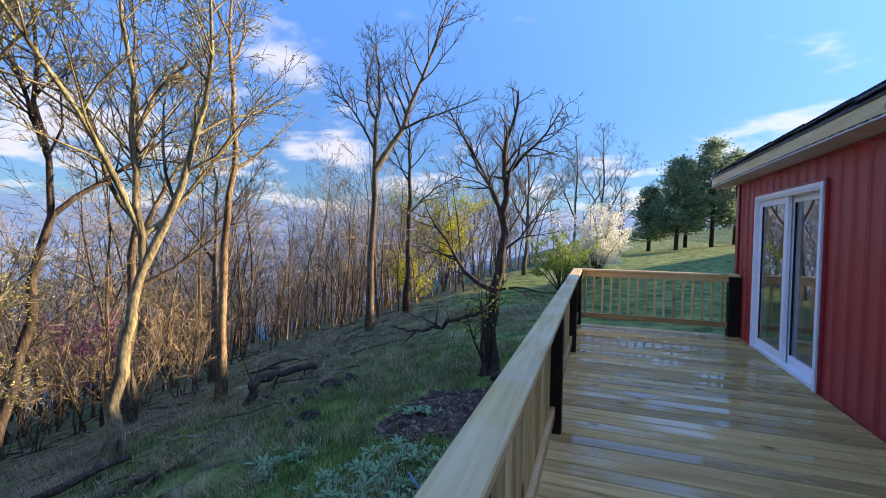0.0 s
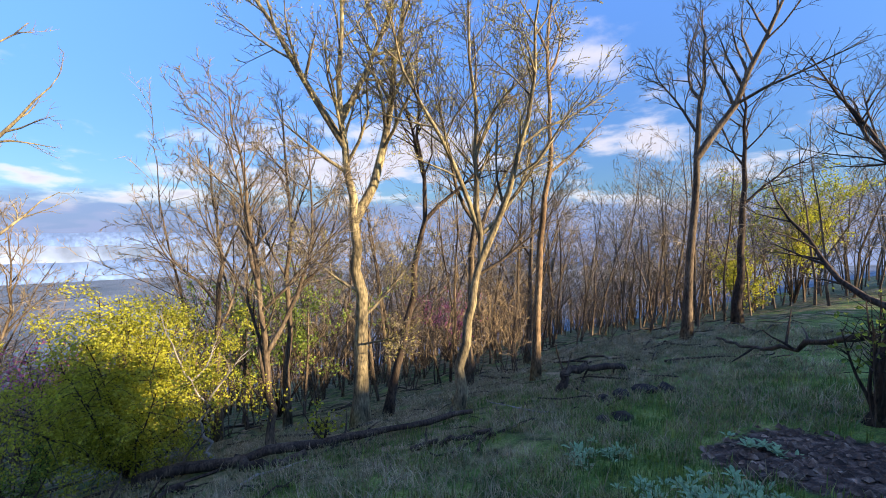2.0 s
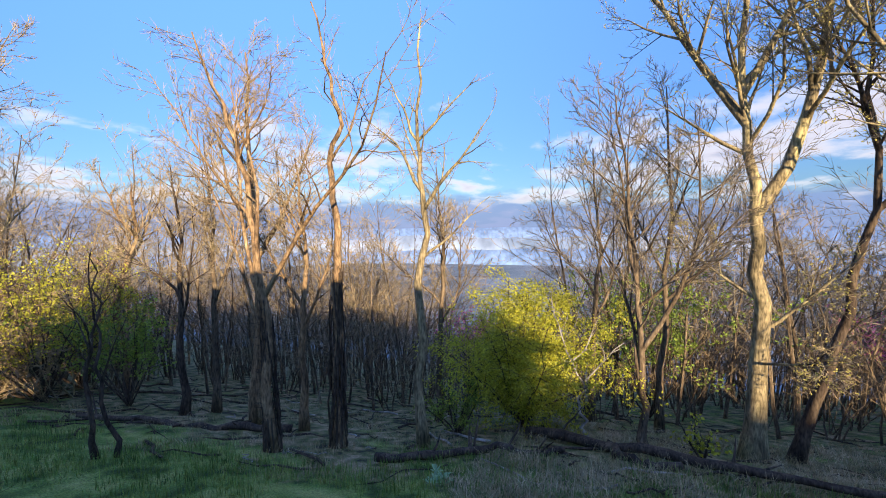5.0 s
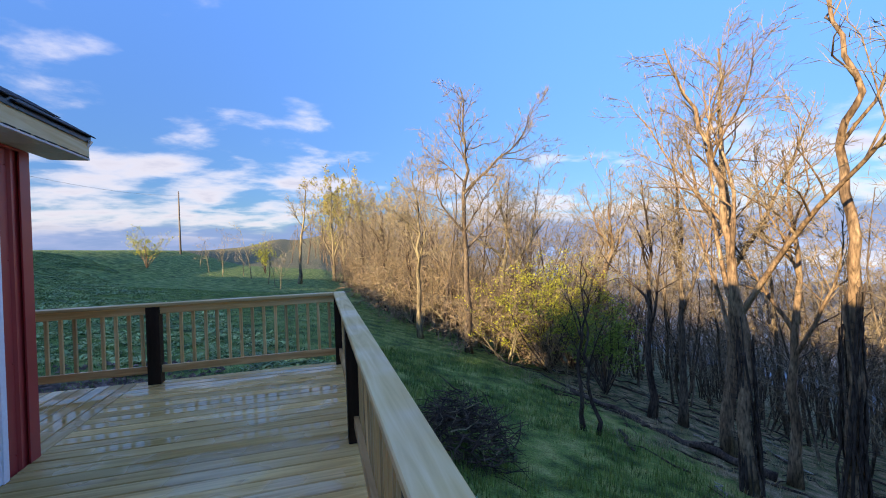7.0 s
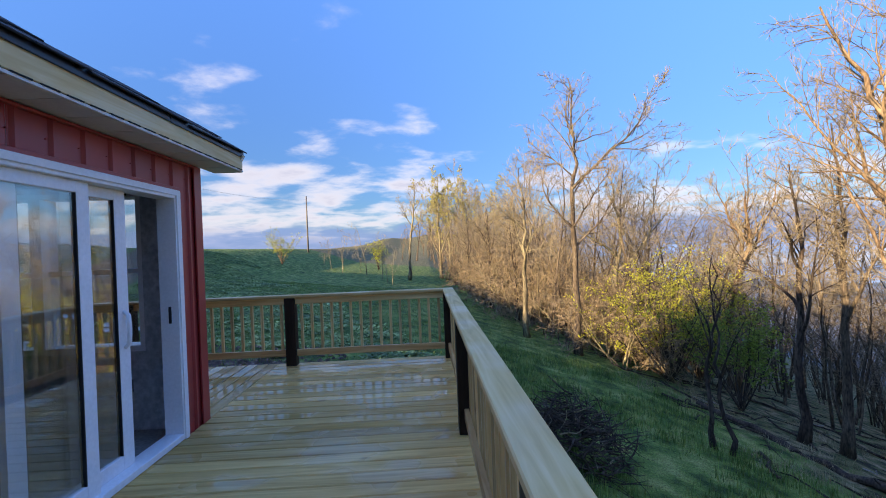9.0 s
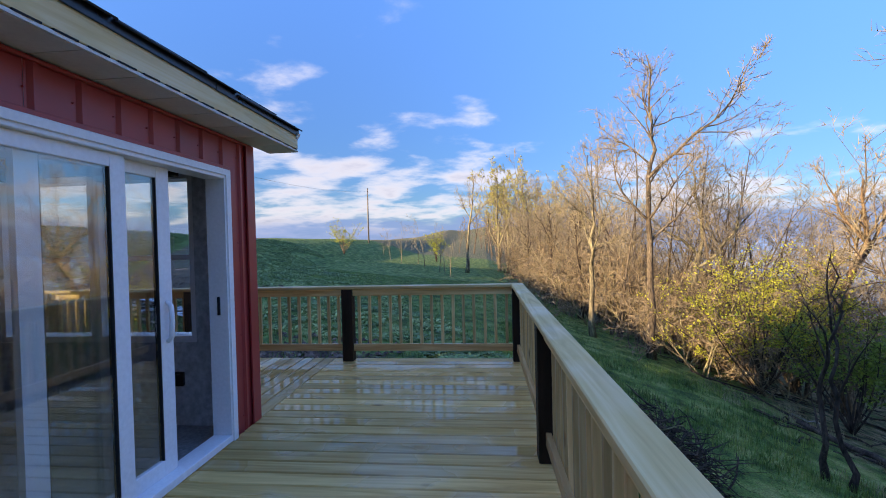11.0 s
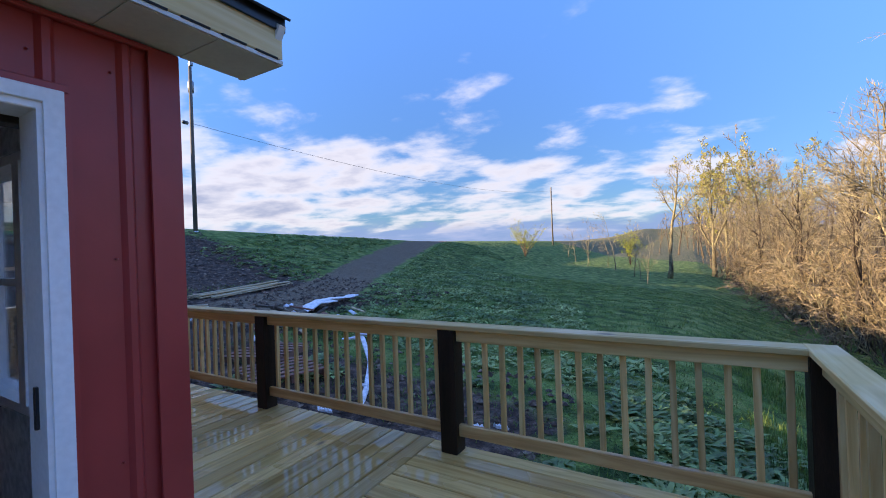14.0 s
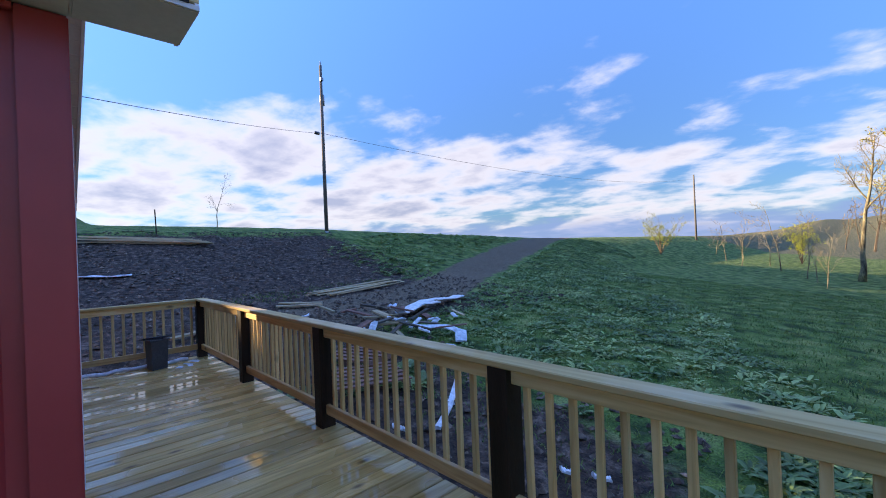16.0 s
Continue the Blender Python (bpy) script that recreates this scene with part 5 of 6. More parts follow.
def vine_wrap(owner, spine, height, r0, seed):
    """Shaggy dark vine stems winding up a trunk, with short hairy side shoots."""
    r = random.Random(seed)
    g = Geo()
    pts = [Vector(p) for p in spine]
    for k in range(26):
        a, top, turn = r.uniform(0, 6.28), height * r.uniform(0.7, 1.0), r.uniform(-0.9, 0.9)
        q = []
        for i in range(15):
            z = top * i / 14
            j = max(m for m in range(len(pts) - 1) if pts[m].z <= z + 1e-6)
            c = pts[j].lerp(pts[j + 1], (z - pts[j].z) / (pts[j + 1].z - pts[j].z))
            rad = r0 * (1.25 - 0.45 * z / height) * r.uniform(0.9, 1.3)
            t = a + turn * z
            q.append(Vector((c.x + math.cos(t) * rad, c.y + math.sin(t) * rad, z)))
        w = r.uniform(0.012, 0.03)
        g.tube(q, [w * (1 - 0.5 * i / 14) for i in range(15)], 5, cap=False)
        for _ in range(9):
            p, d = along_line(q, r.uniform(0.1, 1.0))
            o = wander(r, p, rand_dir(r, (p.x - pts[0].x, p.y - pts[0].y, 0.3), 0.9), r.uniform(0.08, 0.28), 2, 0.3, 0.0)
            g.tube(o, [0.007, 0.005, 0.002], 3, cap=False)
    tagged(part("vine_growth", g, BARK_DARK, owner, "shaggy dark vines round the trunk"), kind="stuff")


vine_wrap(curly, [(0, 0, 0), (0.0, 0.05, 3.6), (0.1, 0.2, 5.2)], 4.5, 0.15, 1)
vine_wrap(limbed, [(0, 0, 0), (-0.05, -0.1, 3.2), (0.1, -0.2, 4.6)], 3.6, 0.13, 2)
# birch, fallen logs
tree("birch", (-11.0, 1.25), [(0, 0, 0), (0.05, -0.25, 0.8), (0.0, -0.15, 1.6), (0.1, -0.55, 2.4)], [(1.6, 70, 50, 1.8, 0.03), (2.2, 100, 60, 1.5, 0.025), (2.3, -60, 20, 1.9, 0.03)], 0.055, BARK_WHITE, "small crooked white-barked tree", 35, config(count=(4, 4, 2), crook=0.2), category="small tree", flare=1.1)


def log(name, pts, r0, r1, mat, label, seed, stubs=4):
    r = random.Random(seed)
    x0, y0 = pts[0][:2]
    base = thing(name, (x0, y0, float(land(x0, y0))), 0, label, "fallen log")
    line = []
    for k in range(15):
        f = k / 14 * (len(pts) - 1)
        i = min(int(f), len(pts) - 2)
        x, y, h = [pts[i][q] + (pts[i + 1][q] - pts[i][q]) * (f - i) for q in range(3)]
        line.append(Vector((x - x0 + r.gauss(0, 0.06), y - y0 + r.gauss(0, 0.06), float(land(x, y)) - float(land(x0, y0)) + h + r.gauss(0, 0.04))))
    g = Geo()
    g.tube(line, [(r0 + (r1 - r0) * k / 14) * r.uniform(0.8, 1.15) for k in range(15)], 8)
    part("trunk", g, mat, base, smooth=True)
    g = Geo()
    for _ in range(stubs):
        p, d = along_line(line, r.uniform(0.1, 0.95))
        q = wander(r, p, rand_dir(r, d, 1.1), r.uniform(0.3, 0.9), 3, 0.15, 0.05)
        g.tube(q, [0.03, 0.025, 0.018, 0.008], 5, cap=False)
    tagged(part("branch_growth", g, mat, base), kind="stuff")


log("fallen_log", [(-10.6, -0.4, 0.18), (-9.2, 2.0, 0.20), (-8.4, 4.4, 0.20), (-7.6, 6.5, 0.24)], 0.13, 0.06, BARK_DARK, "long dark fallen log lying across the slope", 1, 5)
log("fallen_log", [(-9.9, 1.6, 0.18), (-8.9, 1.7, 0.10), (-8.3, 2.7, 0.10)], 0.11, 0.08, BARK_DARK, "stout lichened log on the slope", 2, 3)
log("fallen_tree", [(-7.36, 9.1, 0.0), (-7.3, 9.35, 0.5), (-7.1, 10.2, 0.45), (-6.9, 11.4, 0.12)], 0.12, 0.07, BARK_DARK, "fallen trunk arched over its broken stump", 3, 6)
log("fallen_log", [(-9.0, -6.5, 0.10), (-8.0, -9.0, 0.08), (-7.0, -11.5, 0.1)], 0.12, 0.06, BARK_DARK, "dark fallen stem in the undergrowth", 4, 6)
log("fallen_log", [(-7.0, -3.0, 0.08), (-8.4, -1.0, 0.12), (-8.8, 0.6, 0.10)], 0.10, 0.06, BARK_DARK, "dead branches piled along the grass edge", 5, 12)
log("fallen_log", [(-6.8, 4.6, 0.06), (-6.2, 5.4, 0.08), (-5.9, 6.0, 0.05)], 0.06, 0.05, BARK_DARK, "short rotten log in the grass", 6, 1)
log("fallen_limb", [(-1.5, 9.7, 1.3), (-2.8, 11.0, 0.9), (-4.6, 13.0, 0.35), (-6.4, 15.2, 0.15)], 0.055, 0.035, BARK_DARK, "long dark limb slanting from the crooked tree to the ground", 7, 4)


def leafy(name, at, size, stems, leaves, leaf_len, mat, label, seed, stem_mat=BARK_DARK, category="bush", droop=0.0, lift=0.35, width=0.62, group="", puff=0.0, sprays_each=9, reach=0.34):
    """A bush: many stems from one root, and leaves in uneven sprays along their outer parts."""
    r = random.Random(seed)
    x, y = at
    b = thing(name, (x, y, float(land(x, y)) - 0.05), 0, label, category, group)
    w, h = size
    sg, lg = Geo(), Geo()
    sprays = []
    for k in range(stems):
        a = 2 * math.pi * (k + r.random()) / stems
        e = r.uniform(0.1, 1.0)
        d = Vector((math.cos(a) * e * w / h * 0.75, math.sin(a) * e * w / h * 0.75, 1.0))
        q = wander(r, (0, 0, 0), d, h * r.uniform(0.7, 1.05), 6, 0.10, 0.0)
        sg.tube(q, [0.035 * (1 - 0.8 * i / 6) for i in range(7)], 4, cap=False)
        for _ in range(sprays_each):
            p, dd = along_line(q, r.uniform(lift, 0.98))
            t = wander(r, p, rand_dir(r, dd, r.uniform(0.5, 1.3)), h * r.uniform(0.12, reach), 4, 0.18, -droop)
            sg.tube(t, [0.010, 0.008, 0.006, 0.005, 0.003], 3, cap=False)
            sprays.append(t)
    for _ in range(leaves):
        t = r.choice(sprays)
        p, d = along_line(t, r.uniform(0.1, 0.99))
        s = leaf_len * r.uniform(0.6, 1.35)
        o = leaf_len * 0.9 + puff
        p = p + Vector((r.gauss(0, o), r.gauss(0, o), r.gauss(0, o * 0.9)))
        lg.leaf(p, rand_dir(r, (d.x, d.y, d.z - droop * 2), 0.9), rand_dir(r, (0, 0, 1), 1.3), s, s * width)
    tagged(part("stem_growth", sg, stem_mat, b), kind="stuff")
    tagged(part("foliage", lg, mat, b), kind="stuff")
    return b


leafy("leafy_bush", (-12.2, -0.6), (4.5, 4.5), 34, 62000, 0.068, LEAF_YELLOW, "large yellow-green bush glowing in low sun", 1, droop=0.20, lift=0.2, puff=0.05, sprays_each=16, reach=0.34, width=0.55)
leafy("leafy_bush", (-10.4, -2.2), (1.7, 1.5), 9, 2200, 0.06, LEAF_GREEN, "green understorey bush before the yellow one", 2)
leafy("leafy_bush", (-8.4, -15.2), (8.0, 5.0), 24, 8000, 0.07, LEAF_YELLOW, "yellow-green bush in the brown thicket", 3)
leafy("leafy_bush", (-11.2, -17.8), (8.0, 5.4), 24, 8000, 0.075, LEAF_YELLOW, "yellow-green bush deeper in the thicket", 4)
leafy("leafy_bush", (-9.2, -12.6), (3.2, 3.6), 12, 3200, 0.09, LEAF_GREEN, "fresh green bush among bare saplings", 5)
leafy("leafy_bush", (-16.4, 3.6), (5.0, 6.0), 14, 5000, 0.10, LEAF_GREEN, "greening bush behind the bare trunks", 6)
leafy("forsythia", (-10.0, 31.0), (4.6, 8.0), 16, 11000, 0.12, LEAF_YELLOW, "tall yellow flowering bush at the wood's edge", 7)
leafy("forsythia", (-10.5, 25.5), (3.6, 3.6), 12, 3200, 0.11, LEAF_YELLOW, "low yellow-green bush at the wood's edge", 8)
leafy("blossom_tree", (0.7, 26.5), (5.4, 4.3), 20, 12000, 0.10, BLOSSOM, "small tree thick with white blossom", 9, category="blossom tree", lift=0.25)
leafy("leafy_bush", (-0.9, 22.0), (3.0, 2.9), 14, 6500, 0.08, LEAF_GREEN, "light green leafing bush beside the blossom", 10)
leafy("leafy_shoots", (-1.36, 9.35), (1.0, 2.0), 7, 170, 0.08, LEAF_GREEN, "leafy shoots round the foot of the crooked tree", 11, lift=0.5)
leafy("redbud", (-21, 14), (4.0, 4.5), 12, 2600, 0.10, PINK, "pink flowering redbud deep in the wood", 12, lift=0.5)
leafy("redbud", (-19, -3.6), (2.4, 4.8), 8, 1300, 0.10, PINK, "pink flowering redbud below the slope", 13, lift=0.6)
leafy("leafy_bush", (-9.9, 3.6), (0.9, 1.0), 5, 160, 0.10, LEAF_YELLOW, "small yellow-leaved shrub by the trunks", 14)
leafy("leafy_bush", (19.3, -55.0), (3.4, 4.4), 12, 1500, 0.12, LEAF_YELLOW, "small half-leafed tree on the open field", 15, category="small tree", stem_mat=BARK_RED)
leafy("leafy_bush", (8.6, -70.0), (4, 5), 10, 1500, 0.14, LEAF_YELLOW, "yellowing bush by the far wood", 16)


def pine(at, h, w, seed, label):
    r = random.Random(seed)
    x, y = at
    t = thing("pine_tree", (x, y, float(land(x, y)) - 0.2), 0, label, "pine tree", "pines on the rise")
    tg, ng = Geo(), Geo()
    tg.tube([(0, 0, 0), (0.1, 0, h * 0.5), (0, 0, h)], [0.26, 0.17, 0.03], 8)
    z = h * 0.2
    while z < h * 0.99:
        f = (z / h)
        reach = w * (1 - f) ** 0.55 * (0.75 + 0.25 * r.random()) * min(1, 0.5 + 2.2 * f)
        for k in range(6):
            a = r.uniform(0, 2 * math.pi)
            ln = reach * r.uniform(0.55, 1.1)
            q = wander(r, (0, 0, z + r.uniform(-0.2, 0.2)), (math.cos(a), math.sin(a), r.uniform(0.0, 0.35)), ln, 4, 0.07, 0.05)
            tg.tube(q, [0.05, 0.035, 0.022, 0.014, 0.006], 4, cap=False)
            for _ in range(int(26 + ln * 16)):
                p, d = along_line(q, r.uniform(0.3, 1.0) ** 0.8)
                p = p + Vector((r.gauss(0, 0.34), r.gauss(0, 0.34), r.gauss(0, 0.3)))
                s = r.uniform(0.25, 0.55)
                ng.leaf(p, rand_dir(r, d + Vector((0, 0, 0.5)), 0.8), rand_dir(r, (0, 0, 1), 1.2), s, s * 0.35)
        z += h * 0.042
    part("trunk", tg, BARK_DARK, t, smooth=True)
    tagged(part("needle_foliage", ng, NEEDLE, t), kind="stuff")


for k, (x, y, h, w) in enumerate(((9.4, 57, 10.8, 4.6), (13.2, 58, 12.6, 4.6), (6.8, 60, 8.0, 3.6), (11.2, 62, 11.0, 4.4), (16.0, 60, 11.0, 4.4))):
    pine((x, y), h, w, 60 + k, "dark green pine on the grassy rise")
for k, (x, y, h) in enumerate(((1.0, 50, 14.0), (-1.5, 46, 13.0), (3.4, 60, 9.0), (-4.5, 34, 11.0), (-5.0, 28, 11.5))):
    tree("bare_tree", (x, y), [(0, 0, 0), (0.1, 0.1, h * 0.35), (0.2, 0, h * 0.7), (0, 0, h)], [(h * 0.3, 20, 25, h * 0.6, 0.09), (h * 0.34, 170, 28, h * 0.55, 0.09), (h * 0.45, 90, 30, h * 0.4, 0.06)], 0.17, BARK_GREY, "bare upright tree on the rise", 80 + k, FULL, group="bare trees on the rise")


# woods: many stems, tiled from a few shapes
def shape(seed, h, bark_dark, stems=1, spread_=0.0, cfg=BARE, r0=0.09):
    r = random.Random(seed)
    wood, fine = Geo(), Geo()
    for s in range(stems):
        a = r.uniform(0, 6.28)
        d = Vector((math.cos(a) * spread_ * r.random(), math.sin(a) * spread_ * r.random(), 1))
        hh = h * r.uniform(0.75, 1.05)
        q = wander(r, (r.gauss(0, 0.1 * (stems > 1)), r.gauss(0, 0.1 * (stems > 1)), 0), d, hh, 7, 0.11 + 0.03 * (stems > 1), 0.05)
        wood.tube(q, [r0 * (1 - 0.85 * (i / 7) ** 0.9) for i in range(8)], 5, cap=False)
        branch(r, wood, fine, None, q, r0 * 0.75, 0, cfg)
    return (np.array(wood.v), wood.f), (np.array(fine.v), fine.f)


def plant_out(name, shapes, places, wood_mat, fine_mat, label, category, seed):
    """Joins turned and scaled copies of a few shapes into one stand of trees."""
    r = random.Random(seed)
    v, f, m, base = [], [], [], 0
    for x, y, s in places:
        sh = r.choice(shapes)
        a = r.uniform(0, 6.28)
        c, sn = math.cos(a), math.sin(a)
        z = float(land(x, y)) - 0.1
        for mi, (vv, ff) in enumerate(sh):
            if not len(vv):
                continue
            w = np.empty_like(vv)
            w[:, 0] = (vv[:, 0] * c - vv[:, 1] * sn) * s + x
            w[:, 1] = (vv[:, 0] * sn + vv[:, 1] * c) * s + y
            w[:, 2] = vv[:, 2] * s + z
            v.append(w)
            f.extend([tuple(i + base for i in q) for q in ff])
            m.extend([mi] * len(ff))
            base += len(vv)
    me = bpy.data.meshes.new(name)
    me.from_pydata(np.concatenate(v).tolist(), [], f)
    me.materials.append(wood_mat)
    me.materials.append(fine_mat)
    me.polygons.foreach_set("material_index", m)
    return tagged(new(name, me), label, category, kind="stuff")


LIGHT = config(count=(9, 6, 6), spike=True, ratio=(0.42, 0.5, 0.55), thin=0.008, crook=0.2, segs=(3, 1, 1), sides=3)
LIGHT["from"] = (0.2, 0.2, 0.3)
FARCFG = config(count=(8, 5, 5), spike=True, ratio=(0.40, 0.5, 0.55), thin=0.017, crook=0.2, segs=(3, 1, 1), sides=3)
FARCFG["from"] = (0.2, 0.2, 0.3)
DISTANT = config(count=(8, 5), spike=True, ratio=(0.42, 0.55), thin=0.06, crook=0.2, segs=(3, 1, 1), sides=3)
DISTANT["from"] = (0.15, 0.2)
SCRUB = config(count=(4, 3, 7), spike=True, ratio=(0.46, 0.55, 0.6), thin=0.008, crook=0.2, segs=(3, 1, 1), sides=3)
SCRUB["from"] = (0.25, 0.2, 0.3)


def scatter(r, n, x0, x1, y0, y1, keep, smin, smax, gap=0.0):
    out, tries = [], 0
    while len(out) < n and tries < n * 40:
        tries += 1
        x, y = r.uniform(x0, x1), r.uniform(y0, y1)
        if keep(x, y) and all((x - a) ** 2 + (y - b) ** 2 > gap * gap for a, b, _ in out):
            out.append((x, y, r.uniform(smin, smax)))
    return out


rw = random.Random(77)
near_shapes = [shape(200 + k, 10.0, 0, 1, 0.2, LIGHT, 0.068) for k in range(5)]
far_shapes = [shape(220 + k, 12.0, 0, 1, 0.2, FARCFG, 0.095) for k in range(5)]
scrub_shapes = [shape(240 + k, 3.4, 0, 4, 0.6, SCRUB, 0.028) for k in range(5)]


def open_valley(x, y):
    """A thinner gap in the wood, where the valley shows."""
    return 0.5 - x * 0.03 > y > 0.6 + x * 0.30 if x < -14 else False


plant_out("woods_near", near_shapes, scatter(rw, 190, -32, -13.5, -2, 36, lambda x, y: not open_valley(x, y), 0.75, 1.3, 0.9) + scatter(rw, 60, -14, -6.5, 18, 48, lambda x, y: True, 0.6, 1.1, 0.8)
          + scatter(rw, 70, -40, -13.5, -13, 3, open_valley, 0.38, 0.55, 0.8) + scatter(rw, 55, -32, -12.5, -14, 0, lambda x, y: not open_valley(x, y), 0.6, 0.95, 0.9) + scatter(rw, 140, -30, -9.5, -40, -6, lambda x, y: not open_valley(x, y) and (y < -15 or x < -13), 0.8, 1.35, 0.9) + scatter(rw, 100, -13, -2.5, -62, -18, lambda x, y: x < -5.0 + 0.06 * (-y - 18), 0.85, 1.3, 1.1),
          BARK_GREY, TWIG, "near woodland of bare brown trees", "woods", 1)
plant_out("woods_far", far_shapes, scatter(rw, 330, -80, -28, -60, 75, lambda x, y: not open_valley(x, y), 0.75, 1.25, 1.3) + scatter(rw, 70, -80, -40, -26, 4, open_valley, 0.4, 0.55, 1.5) + scatter(rw, 90, -40, -1, -110, -50, lambda x, y: True, 0.8, 1.4, 1.6) 
          + scatter(rw, 50, -30, -4, 36, 80, lambda x, y: True, 0.7, 1.2, 1.6),
          BARK_GREY, TWIG_RED, "far bare woods down the slope", "woods", 2)
plant_out("woods_distant", [shape(280 + k, 13.0, 0, 1, 0.1, DISTANT, 0.2) for k in range(4)], scatter(rw, 430, -190, 30, -330, -120, lambda x, y: x < 10 - 0.1 * (-y - 130), 0.8, 1.3, 2.0) + scatter(rw, 130, -150, -75, -90, 110, lambda x, y: not open_valley(x, y), 0.8, 1.2, 2.0) + scatter(rw, 70, -160, -75, -45, 4, open_valley, 0.4, 0.6, 2.5), BARK_GREY, TWIG_RED, "distant brown bare woods on the hills", "woods", 5)
plant_out("thicket", scrub_shapes, scatter(rw, 150, -24, -6.8, -38, -9.0, lambda x, y: x < -5.5 - 0.05 * (-y) and (y < -16 or x < -14.5), 0.7, 1.35, 0.7) + scatter(rw, 230, -30, -11.5, -8, 36, lambda x, y: x < -13.5 or y > 9, 0.6, 1.4, 0.6) + scatter(rw, 140, -12, -2.0, -64, -17, lambda x, y: x < -4.6 + 0.06 * (-y - 18), 0.8, 1.5, 0.8),
          BARK_GREY, TWIG_RED, "russet brushy thicket under the trees", "thicket", 3)
ARCH = config(count=(6, 4, 6), spike=True, ratio=(0.5, 0.55, 0.6), thin=0.013, crook=0.26, rise=-0.08, segs=(4, 2, 1), sides=4)
ARCH["from"] = (0.15, 0.2, 0.25)
plant_out("edge_brush", [shape(300 + k, 3.8, 0, 5, 1.1, ARCH, 0.035) for k in range(4)], scatter(rw, 32, -7.5, -2.0, -46, -19, lambda x, y: -7.4 < x < -4.4 + 0.06 * (-y - 18), 0.7, 1.25, 1.1) + scatter(rw, 16, -9.5, -6.2, -21, -14.5, lambda x, y: True, 0.6, 1.0, 1.0),
          BARK_TAN, TWIG_RED, "pale arching brush along the wood's edge", "brush", 6)
plant_out("young_trees", [shape(270 + k, 6.5, 0, 1, 0.12, LIGHT, 0.06) for k in range(3)], [(8.6, -56, 1.1), (12.2, -58, 0.9), (10.4, -62, 0.8), (15.0, -64, 0.8), (6.0, -50, 0.9), (5.0, -46, 0.7), (4.0, -40, 0.6), (30.2, -11.5, 0.55), (13.6, -66, 0.6), (17.5, -70, 0.7)], BARK_TAN, TWIG, "scattered young bare trees on the field", "young trees", 4)


def brush_pile():
    r = random.Random(9)
    x, y = -1.55, -6.35
    b = thing("brush_pile", (x, y, float(land(x, y))), 0, "heap of dark cut brush beside the deck", "brush pile")
    g, pale = Geo(), Geo()
    for k in range(760):
        a, rad = r.uniform(0, 6.28), r.uniform(0.05, 1.0) ** 0.7
        p = Vector((math.cos(a) * rad * 0.9, math.sin(a) * rad * 1.1, max(0.02, (1 - rad * rad) * 0.95 * r.uniform(0.3, 1.0))))
        t = a + 1.57 + r.uniform(-1.2, 1.2)
        q = wander(r, p, (math.cos(t), math.sin(t), r.uniform(-0.35, 0.4)), r.uniform(0.25, 0.75), 4, 0.34, -0.05)
        w = r.choice((0.005, 0.007, 0.010, 0.016))
        (pale if k % 22 == 0 else g).tube(q, [w, w * 0.9, w * 0.75, w * 0.6, w * 0.3], 4, cap=False)
    tagged(part("dark_brush", g, BARK_DARK, b), kind="stuff")
    tagged(part("pale_brush", pale, BARK_TAN, b, "pale bare sticks"), kind="stuff")


brush_pile()


def fallen_sticks(name, n, x0, x1, y0, y1, keep, mat, label, seed):
    r = random.Random(seed)
    g = Geo()
    while n > 0:
        x, y = r.uniform(x0, x1), r.uniform(y0, y1)
        if not keep(x, y):
            continue
        n -= 1
        a, ln = r.uniform(0, 6.28), r.uniform(0.3, 1.0) ** 2 * 2.2
        w = r.uniform(0.008, 0.03) * (0.5 + ln / 2)
        q = []
        for k in range(5):
            f = k / 4 - 0.5
            px, py = x + math.cos(a) * ln * f + r.gauss(0, 0.05), y + math.sin(a) * ln * f + r.gauss(0, 0.05)
            q.append((px, py, rough_land(px, py) + w * 0.6 + abs(r.gauss(0, 0.05))))
        g.tube(q, [w, w, w * 0.85, w * 0.7, w * 0.4], 5)
    return solid(name, g, mat, label, "fallen branches", kind="stuff")


fallen_sticks("fallen_sticks", 220, -16, -5.5, -20, 2, lambda x, y: x < -5.8 - 0.05 * abs(y + 8), BARK_DARK, "dark dead branches littering the forest floor", 1)
fallen_sticks("fallen_sticks", 170, -16, -4.0, 2, 22, lambda x, y: x < -5.0 or y > 12, BARK_DARK, "dark dead branches on the grassy slope", 2)
fallen_sticks("fallen_sticks", 35, -15, -6.0, -16, 8, lambda x, y: True, BARK_WHITE, "pale peeled sticks on the forest floor", 3)

# ---- grass, weeds, stones ----


def blades(name, places, hmin, hmax, per, mat, label, category, seed, lean=0.35, wide=0.012):
    r = random.Random(seed)
    g = Geo()
    for x, y in places:
        z = rough_land(x, y) - 0.01
        for _ in range(per):
            a = r.uniform(0, 6.28)
            px, py = x + r.gauss(0, 0.09), y + r.gauss(0, 0.09)
            h = r.uniform(hmin, hmax)
            lx, ly = math.cos(a) * lean * h * r.random(), math.sin(a) * lean * h * r.random()
            c, s = math.cos(a + 1.57) * wide / 2, math.sin(a + 1.57) * wide / 2
            g.add([(px - c, py - s, z), (px + c, py + s, z), (px + lx * 0.5 + c * 0.6, py + ly * 0.5 + s * 0.6, z + h * 0.6), (px + lx * 0.5 - c * 0.6, py + ly * 0.5 - s * 0.6, z + h * 0.6), (px + lx * 1.3, py + ly * 1.3, z + h)], [(0, 1, 2, 3), (3, 2, 4)])
    return solid(name, g, mat, label, category, kind="stuff")


